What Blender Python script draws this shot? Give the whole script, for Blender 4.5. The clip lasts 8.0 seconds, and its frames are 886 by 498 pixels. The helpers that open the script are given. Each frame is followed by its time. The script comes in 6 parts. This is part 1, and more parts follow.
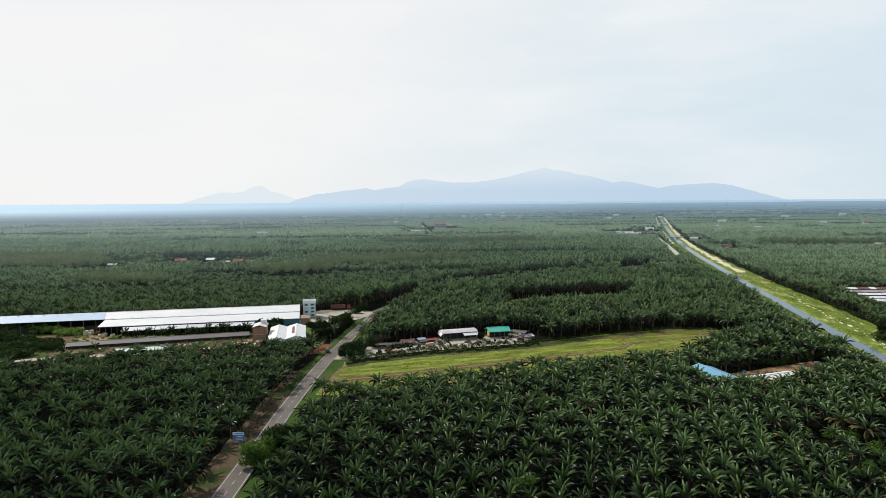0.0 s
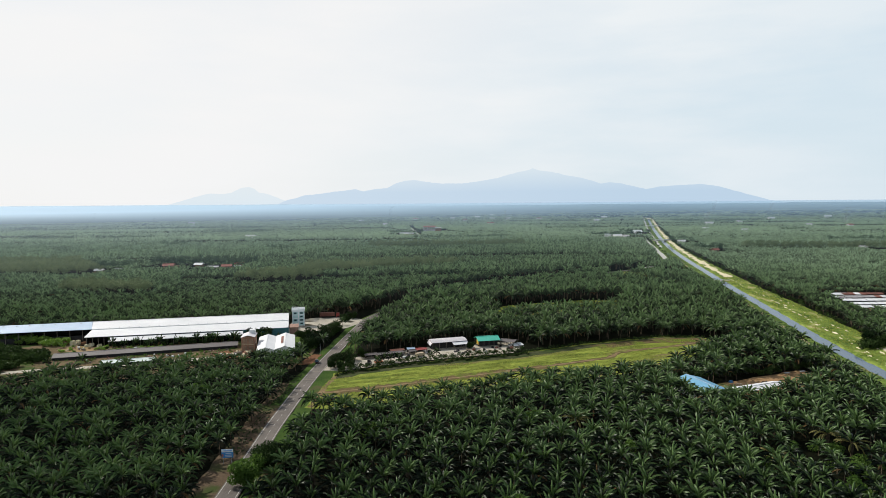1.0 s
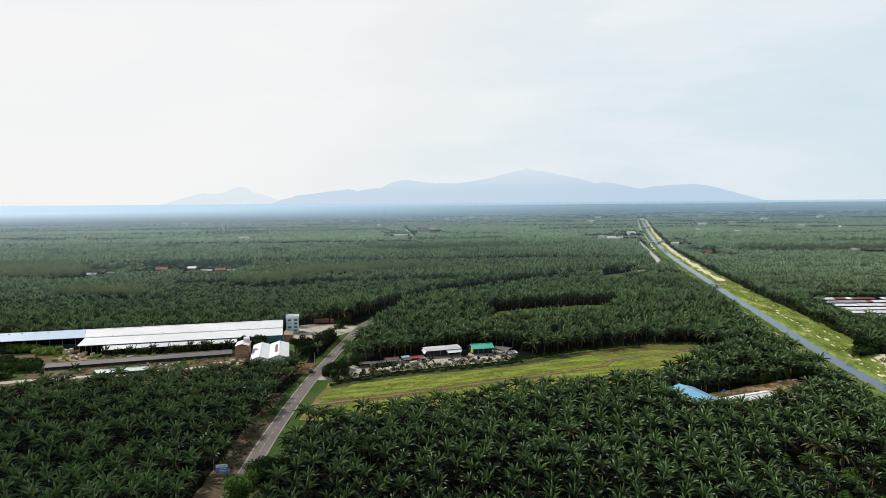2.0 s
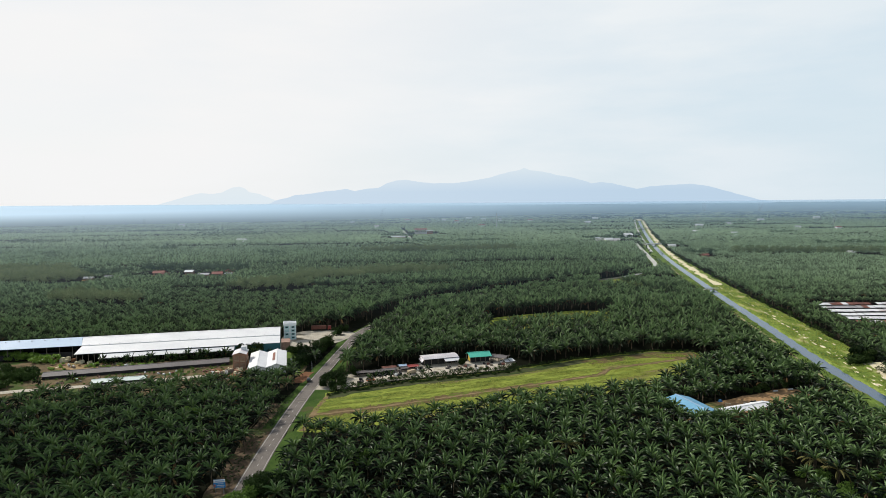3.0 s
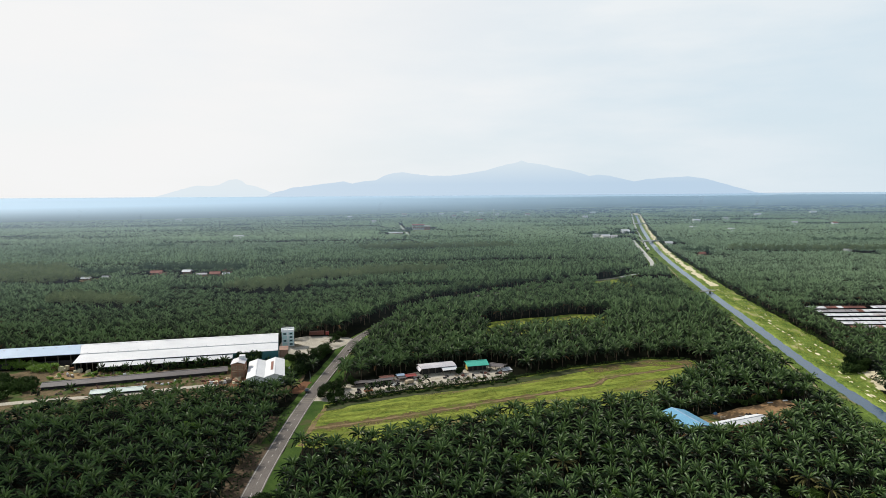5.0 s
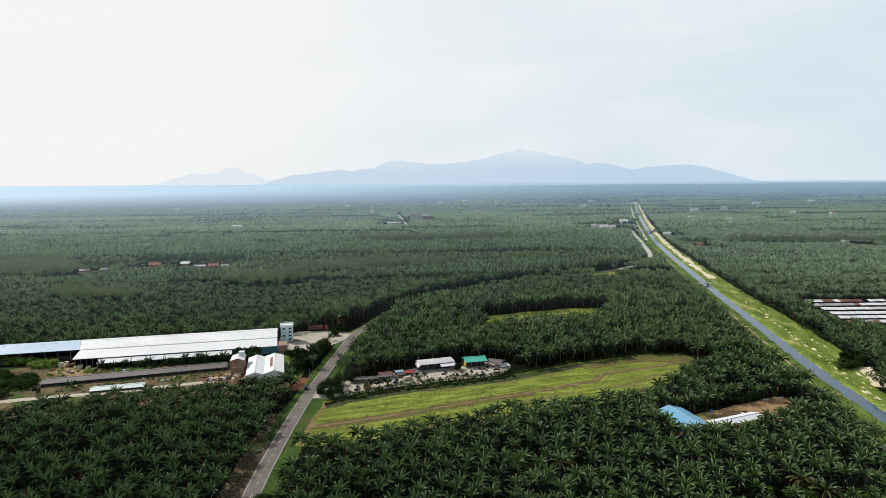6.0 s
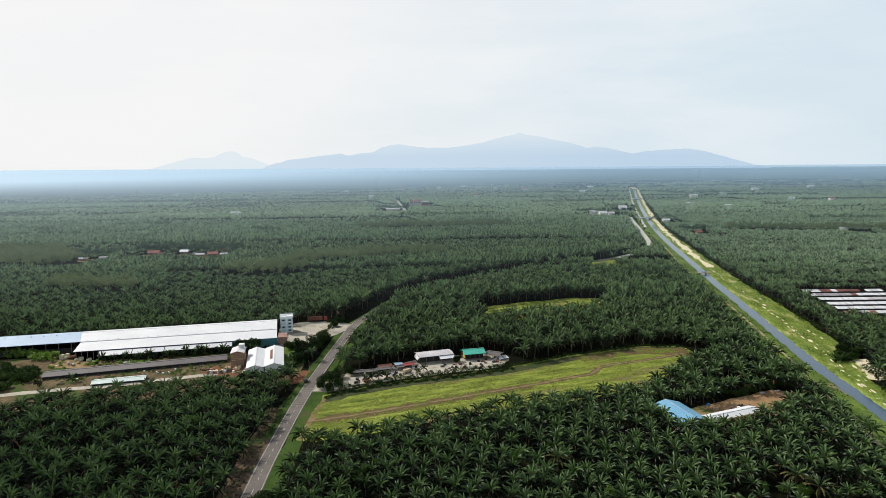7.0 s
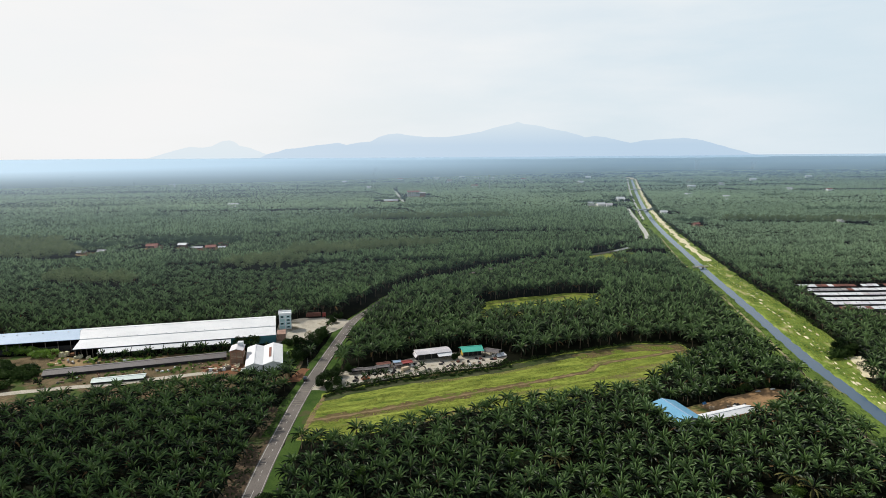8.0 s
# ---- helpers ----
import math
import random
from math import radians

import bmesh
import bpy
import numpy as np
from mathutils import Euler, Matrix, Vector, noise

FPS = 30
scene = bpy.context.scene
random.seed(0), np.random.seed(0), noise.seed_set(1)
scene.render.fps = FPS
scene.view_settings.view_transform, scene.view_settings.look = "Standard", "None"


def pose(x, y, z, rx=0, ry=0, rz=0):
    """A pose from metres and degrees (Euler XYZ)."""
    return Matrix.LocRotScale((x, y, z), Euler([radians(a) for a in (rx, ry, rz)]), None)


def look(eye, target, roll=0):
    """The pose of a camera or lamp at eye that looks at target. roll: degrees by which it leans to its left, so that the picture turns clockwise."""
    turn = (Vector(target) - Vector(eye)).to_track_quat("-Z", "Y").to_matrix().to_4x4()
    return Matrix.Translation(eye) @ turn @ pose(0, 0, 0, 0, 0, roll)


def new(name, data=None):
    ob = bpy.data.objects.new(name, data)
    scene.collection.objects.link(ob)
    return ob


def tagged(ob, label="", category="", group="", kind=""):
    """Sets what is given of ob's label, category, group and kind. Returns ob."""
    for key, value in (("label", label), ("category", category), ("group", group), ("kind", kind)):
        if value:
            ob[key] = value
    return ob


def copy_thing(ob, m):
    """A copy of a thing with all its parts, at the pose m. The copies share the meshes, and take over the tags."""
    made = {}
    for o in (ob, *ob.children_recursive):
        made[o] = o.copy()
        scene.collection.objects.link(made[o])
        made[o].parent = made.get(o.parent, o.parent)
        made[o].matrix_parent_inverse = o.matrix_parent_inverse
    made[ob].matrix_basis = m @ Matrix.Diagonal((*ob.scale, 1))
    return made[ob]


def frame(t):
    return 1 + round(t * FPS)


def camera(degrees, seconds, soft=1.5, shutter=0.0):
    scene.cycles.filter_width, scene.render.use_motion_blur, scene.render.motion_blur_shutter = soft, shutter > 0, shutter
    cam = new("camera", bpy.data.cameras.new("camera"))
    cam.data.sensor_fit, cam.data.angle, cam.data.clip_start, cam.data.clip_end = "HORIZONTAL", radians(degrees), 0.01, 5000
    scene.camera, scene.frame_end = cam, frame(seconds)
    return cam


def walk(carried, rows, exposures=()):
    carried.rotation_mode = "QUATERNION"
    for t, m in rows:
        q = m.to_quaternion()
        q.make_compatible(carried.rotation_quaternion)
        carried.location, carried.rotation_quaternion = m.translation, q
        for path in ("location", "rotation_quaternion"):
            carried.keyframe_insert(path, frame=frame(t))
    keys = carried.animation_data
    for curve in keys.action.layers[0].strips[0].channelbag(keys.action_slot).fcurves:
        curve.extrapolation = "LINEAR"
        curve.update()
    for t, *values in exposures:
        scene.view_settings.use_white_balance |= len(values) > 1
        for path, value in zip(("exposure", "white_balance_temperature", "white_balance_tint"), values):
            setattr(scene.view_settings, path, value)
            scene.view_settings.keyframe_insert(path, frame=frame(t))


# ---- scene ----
cam = camera(68.2, 8.0, 0.3)
PATH = [
    (0, (-1.95, 2.62, 77.09), (-1.955, 4.613, 76.925), -0.42),
    (0.5, (-1.95, 2.62, 79.51), (-1.934, 4.613, 79.345), -0.43),
    (1, (-1.95, 2.62, 81.93), (-1.922, 4.613, 81.766), -0.44),
    (1.5, (-1.95, 2.62, 84.36), (-1.912, 4.612, 84.195), -0.44),
    (3, (-1.95, 2.62, 91.73), (-1.896, 4.612, 91.561), -0.43),
    (3.5, (-1.95, 2.60, 94.21), (-1.894, 4.592, 94.04), -0.43),
    (4, (-1.95, 2.58, 96.70), (-1.891, 4.571, 96.523), -0.42),
    (4.5, (-1.95, 2.56, 99.20), (-1.89, 4.55, 99.016), -0.41),
    (6, (-1.95, 2.48, 106.78), (-1.884, 4.465, 106.546), -0.39),
    (6.5, (-1.96, 2.42, 109.33), (-1.893, 4.402, 109.072), -0.39),
    (7, (-1.98, 2.38, 111.89), (-1.911, 4.357, 111.607), -0.38),
    (7.5, (-2.02, 2.34, 114.46), (-1.948, 4.316, 114.159), -0.37),
    (8, (-2.08, 2.30, 117.03), (-2.005, 4.273, 116.713), -0.37),
]
walk(cam, [(t, look(eye, target, roll)) for t, eye, target, roll in PATH])

# ---- light: hazy sun ahead and to the west of the view, thin white overcast ----
SUN_AZ, SUN_EL = radians(-52), radians(38)
SUN_DIR = Vector((math.sin(SUN_AZ) * math.cos(SUN_EL), math.cos(SUN_AZ) * math.cos(SUN_EL), math.sin(SUN_EL)))
lamp = bpy.data.lights.new("sun", "SUN")
lamp.energy, lamp.angle, lamp.color = 4.8, radians(2), (1.0, 0.95, 0.86)
new("sun", lamp).matrix_world = look(SUN_DIR * 500, (0, 0, 0))

world = bpy.data.worlds.new("world")
scene.world = world
world.use_nodes = True
wn, wl = world.node_tree.nodes, world.node_tree.links
wn.clear()


def wnode(kind, **values):
    n = wn.new(kind)
    for k, v in values.items():
        n.inputs[k].default_value = v
    return n


sky = wn.new("ShaderNodeTexSky")
sky.sky_type, sky.sun_disc = "NISHITA", False
sky.sun_elevation, sky.sun_rotation, sky.dust_density = SUN_EL, SUN_AZ, 1.0
coord = wn.new("ShaderNodeTexCoord")
# veil of high cloud: paler towards the sun
sun_dot = wn.new("ShaderNodeVectorMath")
sun_dot.operation = "DOT_PRODUCT"
sun_dot.inputs[1].default_value = SUN_DIR
wl.new(coord.outputs["Generated"], sun_dot.inputs[0])
veil = wn.new("ShaderNodeValToRGB")
veil.color_ramp.elements[0].position, veil.color_ramp.elements[0].color = 0.0, (0.70, 0.80, 0.87, 1)
veil.color_ramp.elements[1].position, veil.color_ramp.elements[1].color = 0.70, (0.915, 0.915, 0.915, 1)
mid = veil.color_ramp.elements.new(0.45)
mid.color = (0.845, 0.885, 0.91, 1)
wl.new(sun_dot.outputs["Value"], veil.inputs["Fac"])
stretch = wn.new("ShaderNodeMapping")
stretch.inputs["Scale"].default_value = (1.6, 1.6, 7.0)
wl.new(coord.outputs["Generated"], stretch.inputs["Vector"])
streak = wnode("ShaderNodeTexNoise", Scale=1.7, Detail=6.0, Roughness=0.55)
wl.new(stretch.outputs["Vector"], streak.inputs["Vector"])
cover = wn.new("ShaderNodeMapRange")
for k, v in (("From Min", 0.32), ("From Max", 0.62), ("To Min", 0.93), ("To Max", 1.0)):
    cover.inputs[k].default_value = v
wl.new(streak.outputs["Fac"], cover.inputs["Value"])
clear_bg = wnode("ShaderNodeBackground", Strength=0.1)
cloud_bg = wnode("ShaderNodeBackground", Strength=1.0)
wl.new(sky.outputs["Color"], clear_bg.inputs["Color"])
# thinner streaks of the veil are a little bluer
gap, tint = wn.new("ShaderNodeMapRange"), wn.new("ShaderNodeMix")
tint.data_type = "RGBA"
for k, v in (("From Min", 0.38), ("From Max", 0.62), ("To Min", 0.75), ("To Max", 0.0)):
    gap.inputs[k].default_value = v
wl.new(streak.outputs["Fac"], gap.inputs["Value"])
# and the veil is closed round the sun
closed, share = wn.new("ShaderNodeMapRange"), wn.new("ShaderNodeMath")
for k, v in (("From Min", 0.25), ("From Max", 0.62), ("To Min", 1.0), ("To Max", 0.12)):
    closed.inputs[k].default_value = v
wl.new(sun_dot.outputs["Value"], closed.inputs["Value"])
share.operation = "MULTIPLY"
wl.new(gap.outputs["Result"], share.inputs[0])
wl.new(closed.outputs["Result"], share.inputs[1])
wl.new(share.outputs[0], tint.inputs["Factor"])
wl.new(veil.outputs["Color"], tint.inputs["A"])
tint.inputs["B"].default_value = (0.67, 0.795, 0.88, 1)
wl.new(tint.outputs["Result"], cloud_bg.inputs["Color"])
both = wn.new("ShaderNodeMixShader")
# the veil thins out overhead, where the sky is clearer
height, thinner, fraction = wn.new("ShaderNodeSeparateXYZ"), wn.new("ShaderNodeMapRange"), wn.new("ShaderNodeMath")
wl.new(coord.outputs["Generated"], height.inputs[0])
for k, v in (("From Min", 0.30), ("From Max", 0.75), ("To Min", 1.0), ("To Max", 0.3)):
    thinner.inputs[k].default_value = v
wl.new(height.outputs["Z"], thinner.inputs["Value"])
fraction.operation = "MULTIPLY"
wl.new(cover.outputs["Result"], fraction.inputs[0])
wl.new(thinner.outputs["Result"], fraction.inputs[1])
wl.new(fraction.outputs[0], both.inputs["Fac"])
wl.new(clear_bg.outputs[0], both.inputs[1])
wl.new(cloud_bg.outputs[0], both.inputs[2])
world_out = wn.new("ShaderNodeOutputWorld")
wl.new(both.outputs[0], world_out.inputs["Surface"])


# ---- materials ----
def surface(name, dark, light, scale=0.3, fine=4.0, rough=0.8, metal=0.0, bump=0.0, per_piece=0.0, third=None, third_scale=0.05, third_edge=(0.5, 0.62), stretch=None):
    """Two-scale noise between two colours; a third colour in patches; bump in metres."""
    mat = bpy.data.materials.new(name)
    mat.use_nodes = True
    n, l = mat.node_tree.nodes, mat.node_tree.links
    bsdf = n["Principled BSDF"]
    bsdf.inputs["Roughness"].default_value, bsdf.inputs["Metallic"].default_value = rough, metal
    bsdf.inputs["Specular IOR Level"].default_value = 0.03 if rough > 0.85 else 0.3
    geo = n.new("ShaderNodeNewGeometry")
    big, small = n.new("ShaderNodeTexNoise"), n.new("ShaderNodeTexNoise")
    big.inputs["Scale"].default_value, small.inputs["Scale"].default_value = scale, fine
    big.inputs["Detail"].default_value = small.inputs["Detail"].default_value = 5
    for t in (big, small):
        l.new(geo.outputs["Position"], t.inputs["Vector"])
    where = geo.outputs["Position"]
    if stretch:
        mp = n.new("ShaderNodeMapping")
        mp.vector_type = "TEXTURE"
        mp.inputs["Scale"].default_value, mp.inputs["Rotation"].default_value = (1 / stretch[0], 1 / stretch[1], 1), (0, 0, radians(stretch[2]))
        l.new(where, mp.inputs["Vector"])
        where = mp.outputs["Vector"]
        l.new(where, big.inputs["Vector"])
        l.new(where, small.inputs["Vector"])
    add = n.new("ShaderNodeMath")
    add.operation = "ADD"
    l.new(big.outputs["Fac"], add.inputs[0])
    l.new(small.outputs["Fac"], add.inputs[1])
    last = add.outputs[0]
    if per_piece:
        info, mul, add2 = n.new("ShaderNodeObjectInfo"), n.new("ShaderNodeMath"), n.new("ShaderNodeMath")
        mul.operation, mul.inputs[1].default_value = "MULTIPLY_ADD", per_piece
        mul.inputs[2].default_value = -per_piece / 2
        l.new(info.outputs["Random"], mul.inputs[0])
        add2.operation = "ADD"
        l.new(last, add2.inputs[0])
        l.new(mul.outputs[0], add2.inputs[1])
        last = add2.outputs[0]
    span = n.new("ShaderNodeMapRange")
    span.inputs["From Min"].default_value, span.inputs["From Max"].default_value = 0.7, 1.3
    l.new(last, span.inputs["Value"])
    mix = n.new("ShaderNodeMix")
    mix.data_type = "RGBA"
    mix.inputs["A"].default_value, mix.inputs["B"].default_value = (*dark, 1), (*light, 1)
    l.new(span.outputs["Result"], mix.inputs["Factor"])
    colour = mix.outputs["Result"]
    if third:
        pat, edge, mix2 = n.new("ShaderNodeTexNoise"), n.new("ShaderNodeMapRange"), n.new("ShaderNodeMix")
        pat.inputs["Scale"].default_value, pat.inputs["Detail"].default_value = third_scale, 6
        l.new(where, pat.inputs["Vector"])
        edge.inputs["From Min"].default_value, edge.inputs["From Max"].default_value = third_edge
        l.new(pat.outputs["Fac"], edge.inputs["Value"])
        mix2.data_type = "RGBA"
        mix2.inputs["B"].default_value = (*third, 1)
        l.new(edge.outputs["Result"], mix2.inputs["Factor"])
        l.new(colour, mix2.inputs["A"])
        colour = mix2.outputs["Result"]
    l.new(colour, bsdf.inputs["Base Color"])
    if bump:
        b = n.new("ShaderNodeBump")
        b.inputs["Strength"].default_value, b.inputs["Distance"].default_value = 0.8, bump
        l.new(last, b.inputs["Height"])
        l.new(b.outputs["Normal"], bsdf.inputs["Normal"])
    return mat


def foliage(name, dark, light, rough=0.5, glow=0.3, spec=0.4, far_haze=None, span_at=(0.8, 2.0)):
    """Leaves: a little light passes through. Varied plant by plant (tint attribute or object) and over the land; a
    palm's tint also holds painted crown shade.
    """
    mat = bpy.data.materials.new(name)
    mat.use_nodes = True
    n, l = mat.node_tree.nodes, mat.node_tree.links
    bsdf, out = n["Principled BSDF"], n["Material Output"]
    bsdf.inputs["Roughness"].default_value = rough
    bsdf.inputs["Specular IOR Level"].default_value = spec
    bsdf.inputs["Specular Tint"].default_value = (0.86, 1.0, 0.80, 1)
    geo, info, att = n.new("ShaderNodeNewGeometry"), n.new("ShaderNodeObjectInfo"), n.new("ShaderNodeAttribute")
    att.attribute_name = "tint"
    noise_big, noise_small = n.new("ShaderNodeTexNoise"), n.new("ShaderNodeTexNoise")
    noise_big.inputs["Scale"].default_value, noise_small.inputs["Scale"].default_value = 0.02, 0.9
    s1, s2, s3 = (n.new("ShaderNodeMath") for _ in range(3))
    for t in (noise_big, noise_small):
        l.new(geo.outputs["Position"], t.inputs["Vector"])
    s1.operation = s2.operation = s3.operation = "ADD"
    l.new(noise_big.outputs["Fac"], s1.inputs[0])
    l.new(noise_small.outputs["Fac"], s1.inputs[1])
    l.new(s1.outputs[0], s2.inputs[0])
    l.new(att.outputs["Fac"], s2.inputs[1])
    half = n.new("ShaderNodeMath")
    half.operation, half.inputs[1].default_value, half.inputs[2].default_value = "MULTIPLY_ADD", 0.5, 0.0
    l.new(info.outputs["Random"], half.inputs[0])
    l.new(s2.outputs[0], s3.inputs[0])
    l.new(half.outputs[0], s3.inputs[1])
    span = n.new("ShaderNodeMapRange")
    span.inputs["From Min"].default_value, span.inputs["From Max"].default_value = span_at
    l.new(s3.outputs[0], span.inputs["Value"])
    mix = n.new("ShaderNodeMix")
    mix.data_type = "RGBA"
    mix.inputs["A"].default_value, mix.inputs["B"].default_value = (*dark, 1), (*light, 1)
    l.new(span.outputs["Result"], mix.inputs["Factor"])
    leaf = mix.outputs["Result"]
    if far_haze:
        # haze painted in: far palms grade to pale green, duller and more translucent
        painted_tone, mix2, haze_ramp = n.new("ShaderNodeAttribute"), n.new("ShaderNodeMix"), n.new("ShaderNodeValToRGB")
        painted_tone.attribute_name, mix2.data_type = "haze_fade", "RGBA"
        haze_ramp.color_ramp.elements[0].position, haze_ramp.color_ramp.elements[0].color = 0.25, (*far_haze[0], 1)
        haze_ramp.color_ramp.elements[1].position, haze_ramp.color_ramp.elements[1].color = 0.95, (*far_haze[1], 1)
        l.new(painted_tone.outputs["Fac"], haze_ramp.inputs["Fac"])
        # crown shade painted in here too: light heart, darker outer fronds
        crown_shade, shade = n.new("ShaderNodeMapRange"), n.new("ShaderNodeVectorMath")
        crown_shade.inputs["To Min"].default_value, crown_shade.inputs["To Max"].default_value = 0.55, 1.35
        l.new(span.outputs["Result"], crown_shade.inputs["Value"])
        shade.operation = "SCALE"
        l.new(haze_ramp.outputs["Color"], shade.inputs[0])
        l.new(crown_shade.outputs["Result"], shade.inputs["Scale"])
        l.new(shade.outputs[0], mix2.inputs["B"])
        l.new(painted_tone.outputs["Fac"], mix2.inputs["Factor"])
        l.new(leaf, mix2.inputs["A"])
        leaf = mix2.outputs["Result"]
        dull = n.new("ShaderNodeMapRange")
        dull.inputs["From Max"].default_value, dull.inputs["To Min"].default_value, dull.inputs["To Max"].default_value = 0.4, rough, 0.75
        l.new(painted_tone.outputs["Fac"], dull.inputs["Value"])
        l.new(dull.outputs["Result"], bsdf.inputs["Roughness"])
    l.new(leaf, bsdf.inputs["Base Color"])
    thin, blend = n.new("ShaderNodeBsdfTranslucent"), n.new("ShaderNodeMixShader")
    l.new(leaf, thin.inputs["Color"])
    blend.inputs["Fac"].default_value = glow
    if far_haze:
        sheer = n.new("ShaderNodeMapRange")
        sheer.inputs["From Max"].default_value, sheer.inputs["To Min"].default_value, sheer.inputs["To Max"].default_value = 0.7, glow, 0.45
        l.new(painted_tone.outputs["Fac"], sheer.inputs["Value"])
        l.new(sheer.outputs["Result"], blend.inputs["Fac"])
    l.new(bsdf.outputs[0], blend.inputs[1])
    l.new(thin.outputs[0], blend.inputs[2])
    l.new(blend.outputs[0], out.inputs["Surface"])
    return mat


def sheet_metal(name, dark, light, rough=0.45, ribs=1.1, stain=None):
    """Painted or bare roof sheeting: ribs every so many metres, streaks and stains."""
    mat = surface(name, dark, light, 0.08, 1.5, rough, 0.0, 0.0, 0.25, stain, 0.12, (0.58, 0.75))
    n, l = mat.node_tree.nodes, mat.node_tree.links
    tex, wave, b = n.new("ShaderNodeTexCoord"), n.new("ShaderNodeTexWave"), n.new("ShaderNodeBump")
    wave.bands_direction = "X"
    wave.inputs["Scale"].default_value = 0.314 / ribs
    wave.inputs["Distortion"].default_value = 0.2
    l.new(tex.outputs["Object"], wave.inputs["Vector"])
    b.inputs["Strength"].default_value, b.inputs["Distance"].default_value = 0.5, 0.02
    l.new(wave.outputs["Fac"], b.inputs["Height"])
    l.new(b.outputs["Normal"], n["Principled BSDF"].inputs["Normal"])
    return mat


# near-black tone paints crown shade; the last colour pair paints distance haze
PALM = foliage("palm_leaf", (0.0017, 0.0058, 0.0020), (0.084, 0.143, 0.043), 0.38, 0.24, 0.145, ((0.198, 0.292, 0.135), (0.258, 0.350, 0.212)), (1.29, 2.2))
PALM_DEAD = surface("dry_frond", (0.07, 0.045, 0.02), (0.16, 0.10, 0.045), 0.5, 5, 0.9)
PALM_TRUNK = surface("palm_trunk", (0.035, 0.028, 0.02), (0.10, 0.08, 0.055), 0.8, 6, 0.95, 0, 0.05)
LEAF = foliage("broad_leaf", (0.004, 0.012, 0.004), (0.050, 0.085, 0.022), 0.62, 0.15, 0.05)
LEAF_GREY = foliage("rubber_tree_leaf", (0.085, 0.122, 0.055), (0.180, 0.222, 0.110), 0.85, 0.45, 0.1)
LEAF_BRIGHT = foliage("banana_leaf", (0.09, 0.16, 0.02), (0.21, 0.34, 0.05), 0.5, 0.3)
LEAF_FRESH = foliage("fresh_leaf", (0.035, 0.075, 0.014), (0.13, 0.22, 0.045), 0.5, 0.4, 0.08)
# paler copy of the broad leaf, distance haze put into its colour
LEAF_FAR = foliage("hazed_tree_leaf", (0.030, 0.056, 0.032), (0.105, 0.150, 0.088), 0.8, 0.3, 0.05)
BARK = surface("bark", (0.06, 0.045, 0.03), (0.16, 0.13, 0.09), 0.8, 6, 0.95)
# far darker than soil: the shade under the palms is painted in
GROUND = surface("shade_painted_floor", (0.002, 0.003, 0.0015), (0.008, 0.009, 0.004), 0.12, 1.2, 0.95, 0, 0.1)
GRASS = surface("verge_grass", (0.045, 0.085, 0.018), (0.11, 0.16, 0.035), 0.12, 1.6, 0.95, 0, 0.12, 0, (0.17, 0.13, 0.07), 0.07, (0.60, 0.70))
# copy of the verge grass with palm shade painted into darker colours
DARK_GRASS = surface("shaded_verge_grass", (0.022, 0.048, 0.010), (0.06, 0.10, 0.022), 0.12, 1.6, 0.95, 0, 0.12, 0, (0.08, 0.065, 0.035), 0.07, (0.60, 0.70))
FIELD_GRASS = surface("field_grass", (0.034, 0.062, 0.010), (0.285, 0.325, 0.060), 0.16, 1.1, 0.95, 0, 0.3, 0, (0.150, 0.122, 0.056), 0.07, (0.56, 0.66), (0.3, 1.5, 20))
SCRUB = surface("scrub_grass", (0.022, 0.030, 0.013), (0.085, 0.088, 0.044), 0.25, 1.8, 0.95, 0, 0.25, 0, (0.035, 0.055, 0.015), 0.15, (0.5, 0.6), (0.4, 1.4, 20))
BANK_GREEN = surface("bank_green", (0.028, 0.052, 0.014), (0.150, 0.215, 0.045), 0.10, 0.9, 0.95, 0, 0.2, 0, (0.20, 0.185, 0.085), 0.08, (0.60, 0.70), (1.3, 0.4, -12))
BANK_GRASS = surface("bank_grass", (0.030, 0.066, 0.012), (0.215, 0.275, 0.055), 0.10, 0.9, 0.95, 0, 0.2, 0, (0.34, 0.31, 0.15), 0.10, (0.58, 0.68), (1.3, 0.4, -12))
DIRT = surface("bare_earth", (0.15, 0.10, 0.05), (0.31, 0.22, 0.12), 0.15, 1.8, 0.95, 0, 0.08, 0, (0.09, 0.12, 0.03), 0.12, (0.55, 0.65))
RED_EARTH = surface("red_earth", (0.11, 0.055, 0.03), (0.20, 0.10, 0.055), 0.2, 1.8, 0.95, 0, 0.06)
TRACK_EARTH = surface("track_earth", (0.065, 0.050, 0.022), (0.150, 0.112, 0.055), 0.3, 1.8, 0.95, 0, 0.06, 0, (0.09, 0.12, 0.02), 0.14, (0.50, 0.62))
RUT_EARTH = surface("rut_earth", (0.12, 0.085, 0.045), (0.25, 0.18, 0.10), 0.3, 1.8, 0.95, 0, 0.06, 0, (0.10, 0.11, 0.03), 0.12, (0.55, 0.66))
SAND = surface("sandy_spoil", (0.46, 0.41, 0.27), (0.70, 0.63, 0.45), 0.2, 1.5, 0.95, 0, 0.1)
CONCRETE = surface("yard_concrete", (0.25, 0.23, 0.185), (0.50, 0.455, 0.375), 0.1, 1.5, 0.9, 0, 0, 0, (0.18, 0.15, 0.10), 0.1, (0.56, 0.66))
PALE_LANE = surface("pale_lane", (0.36, 0.36, 0.33), (0.52, 0.51, 0.47), 0.1, 1.5, 0.9)
ASPHALT = surface("asphalt", (0.098, 0.087, 0.078), (0.172, 0.153, 0.138), 0.08, 2.5, 0.9, 0, 0.01)
